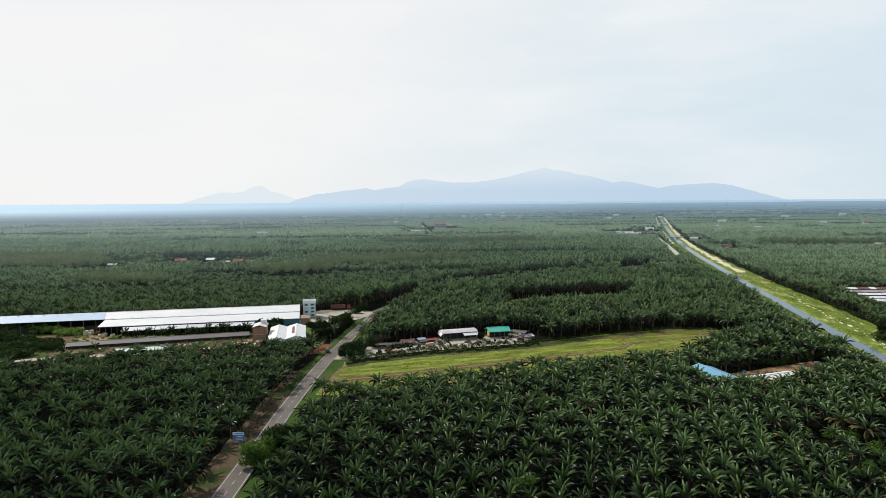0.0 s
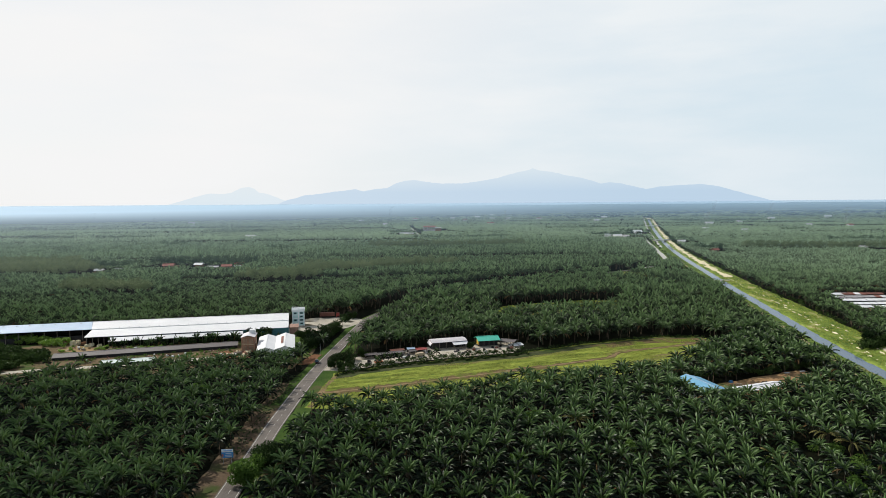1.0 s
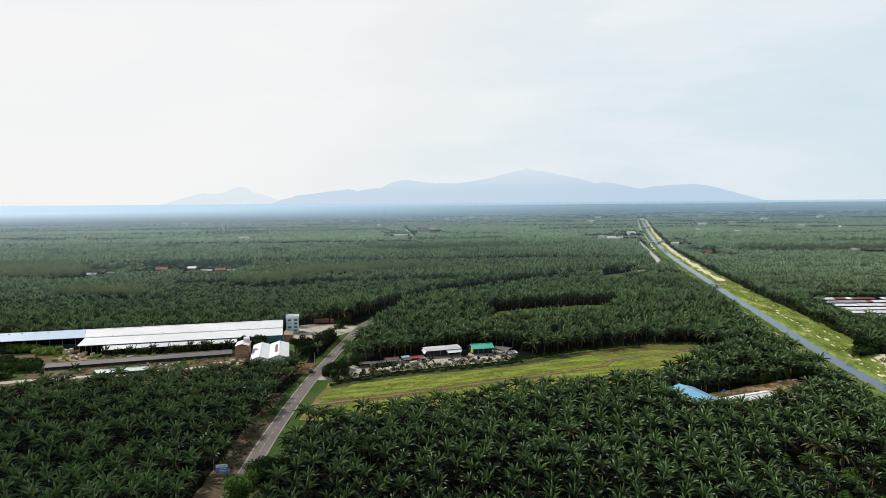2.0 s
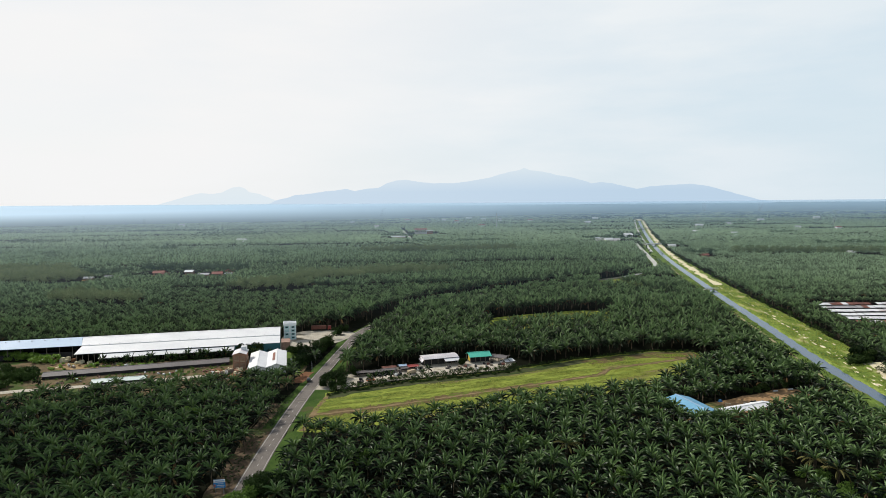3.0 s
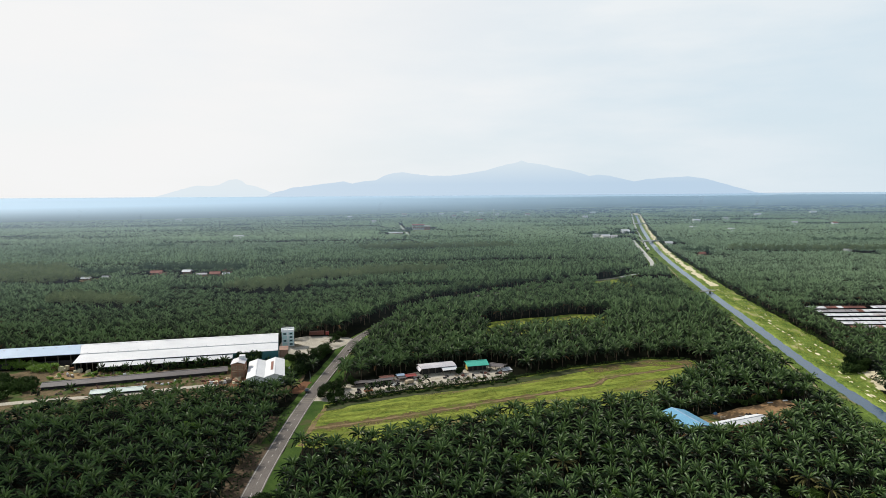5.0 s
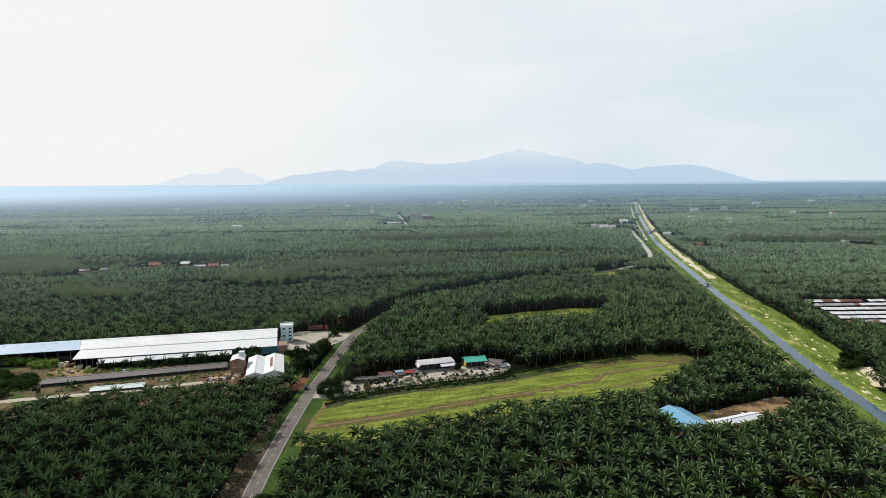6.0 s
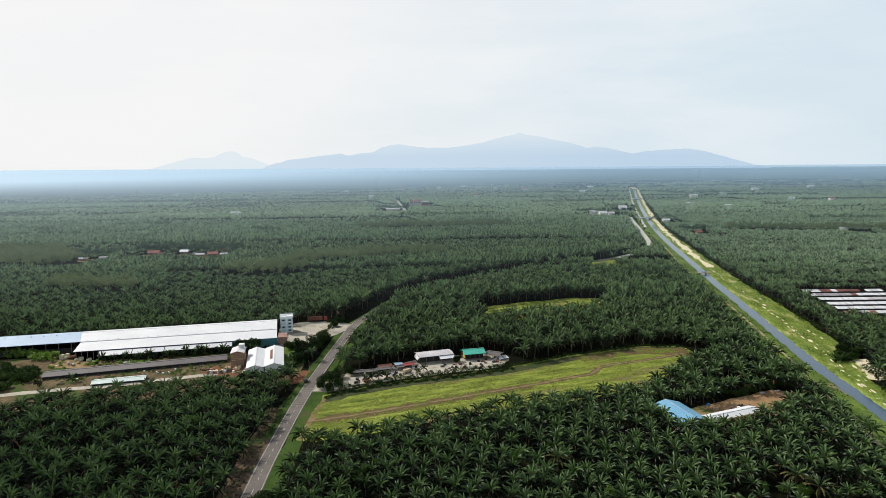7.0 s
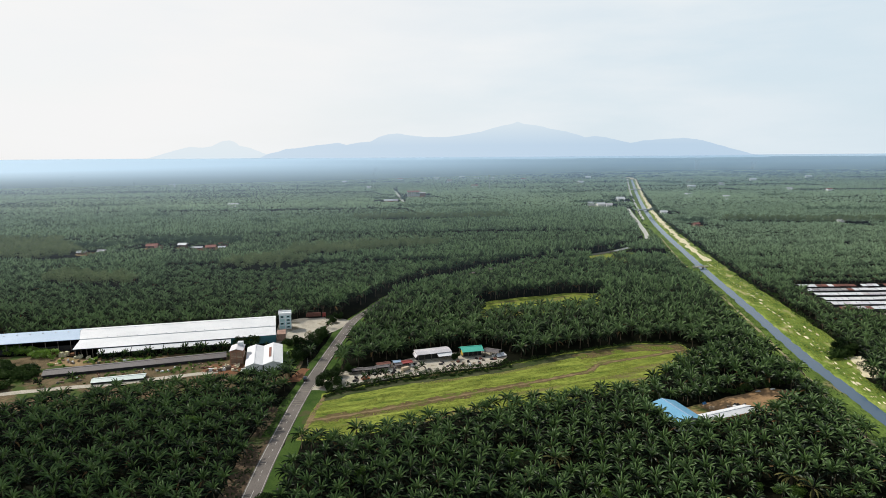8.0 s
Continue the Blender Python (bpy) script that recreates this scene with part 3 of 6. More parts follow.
# ---- ground, one sheet with the canal sunk into it ----
def ground_sheet():
    pts, side = along(CANAL, 12)
    pts, side = np.vstack([[90, -2500], pts, [600, 2700], [600, 6500]]), np.vstack([[1, 0], side, [1, 0], [1, 0]])
    k = len(pts)
    fade = np.ones(k)
    fade[pts[:, 1] > 2150] = 0.02
    profile = ((-9000, 0), (-6.2, 0), (-4.2, -1.3), (4.2, -1.3), (6.4, 0), (9000, 0))
    b = Build()
    for off, z in profile:
        for (x, y), (sx, sy), fd in zip(pts, side, fade):
            b.v.append((off, y, 0) if abs(off) > 1000 else (x + sx * off * max(fd, 0.3), y + sy * off * max(fd, 0.3), z * fd))
    for j in range(len(profile) - 1):
        b.f += [(j * k + i, (j + 1) * k + i, (j + 1) * k + i + 1, j * k + i + 1) for i in range(k - 1)]
    return b


single("ground", ground_sheet(), GROUND, "leaf-littered plantation ground with shade painted in, reaching the horizon", "ground", kind="structure")
single("water", ribbon([p for p in CANAL if p[1] < 2150], -5.3, 5.3, -0.75, 10), WATER, "still grey-blue water of the long drainage canal", "water", kind="structure")
def bank_strip(line, inner, outer, seed):
    """Grass from the waterline up the bank and out to the palms, its edges ragged."""
    pts, side = along(line, 3.5)
    b, k = Build(), len(pts)
    sg = 1 if outer[0][1] > 0 else -1
    far = np.interp(pts[:, 1], [p[0] for p in outer], [abs(p[1]) for p in outer])
    rag = np.array([noise.noise((y * 0.11, seed, 0)) + 0.7 * noise.noise((y * 0.4, seed, 3)) for y in pts[:, 1]])
    rag2 = np.array([noise.noise((y * 0.06, seed, 9)) for y in pts[:, 1]])
    for off, z in ((inner - 1.7 * rag, -0.9), (inner + 1.0 - 0.6 * rag, -0.35), (np.full(k, 6.2), 0.05), (far + 2.0 * rag2, 0.05)):
        b.v += [(*(p + s * sg * o), z) for p, s, o in zip(pts, side, off)]
    for j in range(3):
        q = [(j * k + i, (j + 1) * k + i, (j + 1) * k + i + 1, j * k + i + 1) for i in range(k - 1)]
        b.f += q if sg > 0 else [f[::-1] for f in q]
    return b


single("bank_west", bank_strip(CANAL[1:-1], 3.3, [(0, -19)], 2), BANK_GREEN, "rough green grassy western canal bank", "canal bank", kind="structure")
single("bank_east", bank_strip(CANAL[1:-1], 3.4, EAST_EDGE, 6), BANK_GRASS, "yellow-green grassy eastern canal bank with sandy patches", "canal bank", kind="structure")
east, east_side = along(CANAL[:-2], 8)
wide = np.interp(east[:, 1], [p[0] for p in EAST_EDGE], [p[1] for p in EAST_EDGE]) + np.random.uniform(-1.5, 1.5, len(east))
random.seed(15)
sand_b = Build()
for p, sd, w in zip(east, east_side, wide):
    if 200 < p[1] < 1500:
        for _ in range(4 if p[1] < 500 else 2):
            if random.random() < 0.9:
                o = w * random.choice((0.44, 0.48, 0.52, 0.74)) + random.uniform(-1.3, 1.3)
                cx, cy = p + sd * o
                r, n = random.choice((0.25, 0.3, 0.4, 0.5, 0.9)) * random.uniform(0.8, 1.2) * (1.5 if p[1] > 600 else 1), 9
                k = len(sand_b.v)
                sand_b.v.append((cx, cy, 0.35))
                for i in range(n):
                    a, q = 2 * math.pi * i / n, r * random.uniform(0.6, 1.3)
                    sand_b.v.append((cx + q * math.cos(a) * 0.8 + q * math.sin(a) * 0.8, cy + q * math.sin(a) * 3.6, 0.055))
                sand_b.f += [(k, k + 1 + i, k + 1 + (i + 1) % n) for i in range(n)]
single("sand_heaps", sand_b, SAND, "low pale sand heaps scattered along the canal bank", "sand", kind="stuff")
single("sand_strip", ribbon([p for p in CANAL if 600 < p[1] < 2140], 8.2, 14.2, 0.09, 10, 2.6), SAND, "pale sandy strip along the far canal bank", "sand", kind="structure")
single("canal_end", ribbon([(688, 2095), (704, 2150), (714, 2192), (700, 2225), (672, 2240)], -5, 9, 0.4, 8, 1.5), SAND, "pale sandy spoil where the canal bends away", "sand", kind="structure")
single("sand_patch", patch([(225, 306), (236, 318), (242, 340), (233, 339), (228, 325), (221, 308)], 0.1, 0.9), SAND, "bare sandy patch on the canal bank", "sand", kind="structure")
single("track", ribbon(TRACK, -0.9, 0.8, 0.1, 6, 0.3), surface("dusty_track", (0.19, 0.165, 0.095), (0.34, 0.30, 0.18), 0.2, 2.0, 0.95, 0, 0.05, 0, (0.09, 0.13, 0.03), 0.1, (0.5, 0.6)), "narrow bare-earth track beside the canal", "track", kind="structure")

single("verge_west", ribbon(ROAD[1:5], -12.0, -3.1, 0.04, 8, 0.5), surface("verge_earth", (0.055, 0.040, 0.025), (0.125, 0.090, 0.060), 0.15, 1.8, 0.95, 0, 0.06, 0, (0.045, 0.06, 0.02), 0.1, (0.5, 0.62)), "brown earth verge with a ditch beside the road", "verge", kind="structure")
single("verge_grass_west", ribbon([(-59.6, 252), *ROAD[4:8]], -7.0, -3.2, 0.06, 8, 0.8), DARK_GRASS, "mown grass verge beside the road", "verge", kind="structure")
single("verge_east", ribbon(ROAD[1:8], 3.1, 10.5, 0.05, 8, 0.8), DARK_GRASS, "green grass verge beside the road", "verge", kind="structure")
single("far_verge", ribbon(ROAD[7:], -5.2, 5.0, 0.03, 10, 0.8), GRASS, "grass verge of the country road", "verge", kind="structure")
# flat strip in the near-black ground colour paints the ditch's shade
single("ditch", ribbon(ROAD[1:6], -12.4, -11.2, 0.07, 6, 0.5), GROUND, "flat near-black strip standing for a shaded roadside ditch", "ditch", kind="structure")
single("field", patch(FIELD, 0.06, 0.8), FIELD_GRASS, "sunlit yellow-green grass field between palm blocks", "field", kind="structure")
single("field_wear", ribbon(FIELD_TRACK[:5], -3.4, 3.6, 0.085, 1.8, 1.6), TRACK_EARTH, "patchy worn grass and earth along the field track", "earth", kind="structure")
single("field_track", ribbon(FIELD_TRACK, -1.9, 1.7, 0.10, 1.6, 0.8), TRACK_EARTH, "brown wheel-worn earth track across the field", "track", kind="structure")
single("wheel_ruts", ribbon(FIELD_TRACK, -0.8, 0.6, 0.125, 1.6, 0.5), RUT_EARTH, "bare trodden middle of the field track", "track", kind="structure")
single("field_path", ribbon([(-50.5, 252), (-49.6, 270), (-48.5, 284), (-46.8, 298)], -1.1, 0.9, 0.11, 2, 0.4), RUT_EARTH, "bare earth path at the field's edge", "path", kind="structure")
single("field_scrub", patch(SCRUB_BELT, 0.09, 1.0), SCRUB, "dull scrub grass along the field's edge", "scrub", kind="structure")
single("field_margin", patch([(82, 351), (128, 367.5), (149, 366.5), (154, 350), (141, 351), (124, 357), (86, 343.5)], 0.115, 1.2), TRACK_EARTH, "brown dried margin at the field's far end", "earth", kind="structure")
single("compound_ground", patch([(-51, 306), (-45, 329), (-20, 342), (0, 356), (40, 362), (47, 351), (39, 337), (-14, 321), (-47, 304)], 0.07, 0.6), CONCRETE, "pale dusty hardstanding of the roadside compound", "hardstanding", kind="structure")
single("apron", patch([(-55, 306), (-46, 305), (-45, 316), (-53, 322)], 0.09, 0.3), CONCRETE, "pale concrete entrance joining the road", "entrance", kind="structure")
single("factory_ground", patch([(-300, 268), (-185, 288), (-120, 299), (-69, 309), (-66, 330), (-66, 352), (-100, 352), (-112, 372), (-198, 352), (-206, 372), (-300, 352)], 0.05, 1.0), surface("worn_yard_ground", (0.050, 0.038, 0.020), (0.175, 0.130, 0.075), 0.12, 1.2, 0.95, 0, 0.05, 0, (0.050, 0.075, 0.020), 0.08, (0.50, 0.58)), "patchy worn grass and earth round the farm sheds", "yard", kind="structure")
single("yard", patch([(-90, 384), (-74, 386), (-62, 396), (-52, 414), (-49, 432), (-60, 441), (-84, 440), (-95, 430)], 0.08, 0.6), CONCRETE, "pale concrete yard beside the white warehouse", "yard", kind="structure")
single("lawn", patch([(-82, 334), (-69, 330), (-66, 352), (-70, 380), (-86, 382), (-84, 366)], 0.09, 0.6), GRASS, "short green lawn beside the white sheds", "lawn", kind="structure")
single("bare_patch", patch([(-69, 317), (-62.5, 318), (-60.5, 336), (-65, 338), (-67, 330)], 0.1, 0.5), RED_EARTH, "patch of red earth at the roadside", "earth", kind="structure")
single("spoil_patch", patch([(-206, 352), (-190, 347), (-176, 352), (-160, 358), (-162, 364), (-190, 360), (-204, 366)], 0.11, 0.9), DIRT, "brown spoil and rubble ground between sheds", "earth", kind="structure")
single("drive", ribbon([(-262, 288), (-204, 308), (-175, 315.5), (-158, 318.5), (-144, 323), (-126, 329), (-108, 335)], -2.4, 2.4, 0.12, 6, 0.35), CONCRETE, "pale concrete service drive in front of the sheds", "drive", kind="structure")
single("dirt_yard", patch(DIRT_YARD, 0.06, 0.9), surface("clay_yard", (0.17, 0.105, 0.052), (0.34, 0.215, 0.115), 0.1, 1.5, 0.95, 0, 0.05, 0, (0.11, 0.13, 0.04), 0.06, (0.56, 0.66)), "bare clay yard behind the blue shed", "yard", kind="structure")
single("poultry_ground", patch(POULTRY, 0.05, 1.0), surface("dark_yard_earth", (0.035, 0.025, 0.02), (0.10, 0.07, 0.05), 0.15, 1.8, 0.95), "bare ground round the long sheds", "yard", kind="structure")
single("shed_apron", patch([(312, 417), (440, 415), (440, 428), (318, 428)], 0.09, 0.6), CONCRETE, "pale hardstanding in front of the long sheds", "hardstanding", kind="structure")
single("clearing", patch(STRIP, 0.05, 1.2), FIELD_GRASS, "narrow sunlit grass clearing among the palms", "clearing", kind="structure")
single("canal_clearing", patch(FAR_CLEAR, 0.05, 1.2), FIELD_GRASS, "small grassy clearing beside the far road", "clearing", kind="structure")
for x, y, r in HAMLETS:
    single("clearing", patch([(x + r * 0.8 * math.cos(a), y + r * 0.7 * math.sin(a)) for a in np.linspace(0, 2 * math.pi, 11)[:-1]], 0.05, 1.5), DIRT, "bare house plot cleared in the plantation", "clearing", kind="structure")

# road, its edge lines and centre dashes
road = single("road", ribbon(ROAD[:15], -3.2, 3.2, 0.13, 8), ASPHALT, "grey two-lane asphalt country road", "road", kind="structure")
for off in (-2.75, 2.65):
    part("edge_line", ribbon(ROAD[1:9], off, off + 0.14, 0.15, 8, 0.0), ROAD_PAINT, road, "worn white edge line")
dash_pts, dash_side = along(ROAD[1:9], 0.5)
for i in range(0, len(dash_pts) - 6, 12):
    if dash_pts[i][1] > 140 and not 286 < dash_pts[i][1] < 346:
        b = Build()
        a, c = dash_pts[i], dash_pts[i + 4]
        s = dash_side[i] * 0.08
        b.add([(*(a - s), 0.15), (*(a + s), 0.15), (*(c + s), 0.15), (*(c - s), 0.15)], [(0, 1, 2, 3)])
        part("centre_dash", b, ROAD_PAINT, road)
for y0, n, gap in ((288, 3, 2.6), (304, 3, 2.8), (337, 4, 1.8)):
    for i in range(n):
        y = y0 + i * gap
        cx = np.interp(y, [p[1] for p in ROAD], [p[0] for p in ROAD])
        part("rumble_bar", Build().box(cx - 0.1, y, 0.14, 5.0, 0.4, 0.012, 0.02), surface("worn_marking", (0.13, 0.115, 0.09), (0.24, 0.215, 0.165), 0.6, 5, 0.8) if i == 0 and y0 == 288 else bpy.data.materials["worn_marking"], road)
single("far_road", ribbon(ROAD[14:], -3.0, 3.0, 0.14, 10, 0.4), PALE_LANE, "pale far stretch of the country road beside the canal", "road", kind="structure")
single("canal_lane", ribbon([p for p in CANAL if 900 < p[1] < 2140], -15.4, -11.8, 0.1, 12, 1.4), PALE_LANE, "pale dusty lane along the far canal bank", "lane", kind="structure")
single("lane_verge", ribbon([(-31, 1310), (-36, 1400), (-57, 1634), (-60, 1668)], -5.4, 4.0, 0.06, 20, 1.2), GRASS, "grass verge of the far lane", "verge", kind="structure")
single("far_lane", ribbon([(-31, 1340), (-36, 1400), (-57, 1634), (-60, 1668)], -3.4, 2.6, 0.1, 20, 0.6), PALE_LANE, "pale far lane between palm blocks", "lane", kind="structure")

# ---- distant mountains ----
def ridge_mesh(outline, y0, depth, base, seed):
    """A chain of hills: an uneven crest with spurs running down towards the plain."""
    xs = np.arange(outline[0][0], outline[-1][0], 14.0)
    crest = np.interp(xs, [p[0] for p in outline], [p[1] for p in outline])
    crest = np.array([c + 2.5 * noise.noise((x * 0.02, seed, 0)) + 2.6 * noise.noise((x * 0.05, seed, 3)) for x, c in zip(xs, crest)])
    rows = 9
    b = Build()
    for j in range(rows):
        f = j / (rows - 1)
        for x, c in zip(xs, crest):
            spur = 1 + 0.35 * noise.noise((x * 0.008, f * 2.0, seed + 9)) * (1 - f)
            b.v.append((x, y0 - depth * (1 - f), base + (max(c, base + 1) - base) * min(1, f ** 1.3 * spur) if j < rows - 1 else max(c, base)))
    k = len(xs)
    for j in range(rows - 1):
        b.f += [(j * k + i, j * k + i + 1, (j + 1) * k + i + 1, (j + 1) * k + i) for i in range(k - 1)]
    # back slope, so that the range is solid
    b.v += [(x, y0 + 60, base) for x in xs]
    b.f += [((rows - 1) * k + i, (rows - 1) * k + i + 1, rows * k + i + 1, rows * k + i) for i in range(k - 1)]
    return b


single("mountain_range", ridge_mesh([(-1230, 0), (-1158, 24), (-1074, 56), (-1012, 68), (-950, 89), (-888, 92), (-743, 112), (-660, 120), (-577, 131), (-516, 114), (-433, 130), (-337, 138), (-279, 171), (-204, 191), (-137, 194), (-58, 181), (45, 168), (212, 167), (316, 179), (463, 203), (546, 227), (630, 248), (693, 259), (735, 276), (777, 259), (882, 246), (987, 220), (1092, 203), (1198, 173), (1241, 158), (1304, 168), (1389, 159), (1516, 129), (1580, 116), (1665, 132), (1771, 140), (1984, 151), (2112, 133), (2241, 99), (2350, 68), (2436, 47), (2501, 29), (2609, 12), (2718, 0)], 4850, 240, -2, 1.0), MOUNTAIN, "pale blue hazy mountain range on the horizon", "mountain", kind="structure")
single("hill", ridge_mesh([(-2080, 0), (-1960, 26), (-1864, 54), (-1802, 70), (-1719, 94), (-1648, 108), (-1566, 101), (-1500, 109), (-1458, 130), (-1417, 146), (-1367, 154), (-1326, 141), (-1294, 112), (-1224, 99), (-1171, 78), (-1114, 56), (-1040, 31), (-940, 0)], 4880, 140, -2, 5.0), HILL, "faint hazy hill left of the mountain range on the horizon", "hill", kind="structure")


# one flat translucent sheet added above the palms to imitate haze
single("haze", Build().add([(-420, 340, 24), (420, 340, 24), (4800, 4895, 24), (-4800, 4895, 24)], [(0, 1, 2, 3)]), HAZE, "translucent bluish sheet over the far plantation standing in for haze", "haze", kind="structure")


# ---- sheds and houses ----
def shed(name, x, y, turn, length, width, eave, ridge, roof_mat, label, category="shed", wall=None, posts=0, group="", over=0.5, cap=None):
    """A gabled building; x runs along the ridge, the origin is the middle of its plan."""
    t = thing(name, x, y, 0, turn, label, category, group)
    L, W = length / 2, width / 2
    for s in (-1, 1):
        drop = (ridge - eave) / W * over
        a, b, c, d = (-L - over, 0, ridge), (L + over, 0, ridge), (L + over, s * (W + over), eave - drop), (-L - over, s * (W + over), eave - drop)
        part("roof_slope", Build().slab(*((d, c, b, a) if s < 0 else (a, b, c, d)), 0.12), roof_mat, t)
    part("ridge_cap", Build().box(0, 0, ridge - 0.02, length + 2 * over, 0.5, 0.12), cap or roof_mat, t)
    if wall:
        gable = [(-W, 0), (W, 0), (W, eave - 0.15), (0, ridge - 0.18), (-W, eave - 0.15)]
        for s in (-1, 1):
            g = Build()
            xs = (s * L - 0.1, s * L + 0.1)
            n = len(gable)
            g.add([(xs[0], p, q) for p, q in gable] + [(xs[1], p, q) for p, q in gable], [tuple(range(n))[::-1], tuple(range(n, 2 * n))] + [(i, (i + 1) % n, (i + 1) % n + n, i + n) for i in range(n)])
            part("gable_wall", g, wall, t)
            part("side_wall", Build().box(0, -s * W, 0, length - 0.2, 0.2, eave - 0.15), wall, t)
    if posts:
        for i in range(posts):
            for s in (-1, 1):
                part("post", Build().box(-L + 0.2 + i * (length - 0.4) / (posts - 1), s * (W - 0.15), 0, 0.22, 0.22, eave), TIMBER, t)
    return t


# white warehouse with a lower extension; origin at the south-west eave
wh = thing("warehouse", -195.2, 362, 0, 11.7, "very long white-roofed warehouse with a lower front extension", "warehouse")
WL = 109.5
part("roof_slope", Build().slab((-0.5, 14.2, 6.75), (WL, 14.2, 6.75), (WL, 29.6, 8.3), (-4.0, 29.6, 8.3), 0.15), ROOF_WHITE, wh)
part("lower_roof", Build().slab((-0.5, -0.3, 5.1), (WL, -0.3, 5.1), (WL, 14.6, 6.45), (-0.5, 14.6, 6.45), 0.15), ROOF_WHITE, wh)
part("back_roof", Build().slab((-4.0, 29.6, 8.3), (WL, 29.6, 8.3), (WL, 36.5, 7.3), (-4.0, 36.5, 7.3), 0.15), ROOF_WHITE, wh)
part("ridge_cap", Build().box(WL / 2 - 2, 29.6, 8.28, WL + 4, 0.7, 0.14), ROOF_WHITE, wh)
part("flashing", Build().box(WL / 2, 14.3, 6.42, WL, 0.14, 0.36), WALL_WHITE, wh, "shaded step between the two roofs")
for i in range(20):
    part("roof_vent", Build().box(3 + i * 5.4, 15.6, 6.85, 0.3, 0.7, 0.32), ROOF_DULL, wh)
for i in range(10):
    part("ridge_vent", Build().box(5 + i * 10.7, 28.8, 8.15, 0.35, 0.5, 0.3), ROOF_DULL, wh)
part("back_wall", Build().box(WL / 2, 36.2, 0, WL, 0.2, 7.1), WALL_DARK, wh)
part("inner_wall", Build().box(WL / 2 - 10, 14.4, 0, WL - 20, 0.2, 6.2), WALL_DARK, wh)
part("front_wall", Build().box(WL - 13, 0.6, 0, 26, 0.2, 4.9), WALL_TEAL, wh, "blue-green clad front wall")
for k, (y0, y1, top) in enumerate(((0.2, 14.3, 5.0), (14.3, 36.3, 6.5))):
    part("end_wall", Build().box(WL - 0.3, (y0 + y1) / 2, 0, 0.2, y1 - y0, top), WALL_TEAL, wh)
    part("end_wall", Build().box(0.3 if k == 0 else -3.7, (y0 + y1) / 2, 0, 0.2, y1 - y0, top), WALL_DARK, wh)
for i in range(28):
    part("post", Build().box(0.6 + i * 2.95, 0.3, 0, 0.28, 0.28, 5.0), TIMBER, wh)
can = thing("canopy", -195.2, 362, 0, 11.7, "low white lean-to canopy on posts along the warehouse", "canopy")
for i, (x0, x1, d) in enumerate(((13, 30, 5.5), (30.4, 47, 5.0), (47.4, 66, 4.4), (66.4, 84, 4.6))):
    part("roof_sheet", Build().slab((x0, -d - 0.6, 3.3), (x1, -d - 0.6, 3.3), (x1, -0.5, 4.5), (x0, -0.5, 4.5), 0.1), ROOF_WHITE, can)
    for j in range(6):
        part("post", Build().box(x0 + 0.4 + j * (x1 - x0 - 0.8) / 5, -d, 0, 0.22, 0.22, 3.3), TIMBER, can)

bs = thing("blue_shed", -195.2, 362, 0, 11.7, "long open-sided shed with a pale blue roof", "shed")
part("roof_slope", Build().slab((-120, 14.6, 6.7), (-0.6, 14.6, 6.7), (-4.2, 29.6, 8.26), (-120, 29.6, 8.26), 0.15), ROOF_PALE_BLUE, bs)
part("back_roof", Build().slab((-120, 29.6, 8.26), (-4.2, 29.6, 8.26), (-4.2, 36.5, 7.3), (-120, 36.5, 7.3), 0.15), ROOF_PALE_BLUE, bs)
part("back_wall", Build().box(-62, 36.1, 0, 115, 0.2, 7.1), WALL_DARK, bs)
part("low_wall", Build().box(-62, 15.9, 0, 115, 0.2, 3.2), WALL_DARK, bs, "low dark board wall")
for i in range(18):
    part("post", Build().box(-118 + i * 6.6, 15.4, 0, 0.28, 0.28, 6.6), TIMBER, bs)
for i in range(16):
    part("roof_vent", Build().box(-112 + i * 6.8, 27.6, 8.05, 0.5, 0.7, 0.4), STEEL, bs)

shed("grey_shed", -153.4, 346.6, 16.1, 89, 9.4, 1.7, 2.7, ROOF_GREY, "long low shed with a weathered grey roof and dark sides", wall=WALL_DARK)
shed("low_shed", -154.2, 325.0, 14, 24, 6.6, 1.3, 2.0, ROOF_PALE_GREEN, "small low shed with a pale green metal roof", wall=WALL_DARK)
shed("white_shed", -91.6, 348.2, 101.7, 33, 8.2, 4.0, 5.3, ROOF_WHITE, "white metal-roofed shed with its gable to the palms", wall=WALL_WHITE, group="pair of white sheds")
ws = shed("white_shed", -82.4, 351.0, 101.7, 33, 9.2, 4.0, 5.4, ROOF_WHITE, "white metal-roofed shed with a rusty strip on its roof", wall=WALL_WHITE, group="pair of white sheds")
part("rust_strip", Build().slab((-8, 0.9, 5.36), (9, 0.9, 5.36), (9, 2.2, 4.96), (-8, 2.2, 4.96), 0.05), ROOF_RUST, ws, "rusty brown roof strip")

BOARDED = surface("boarded_window", (0.20, 0.135, 0.09), (0.34, 0.24, 0.165), 0.6, 4, 0.85)
# brick two-storey hut with a white roof
hut = thing("brick_hut", -101.6, 350.8, 0, 8, "two-storey brick hut with a pale metal roof", "hut")
part("lower_wall", Build().box(0, 0, 0, 6.6, 10.2, 3.6), WALL_BRICK, hut)
part("floor_band", Build().box(0, 0, 3.6, 6.8, 10.4, 0.3), TAN_PAINT, hut, "pale floor band")
part("upper_wall", Build().box(0, 0, 3.9, 6.5, 10.1, 3.9), WALL_BRICK, hut)
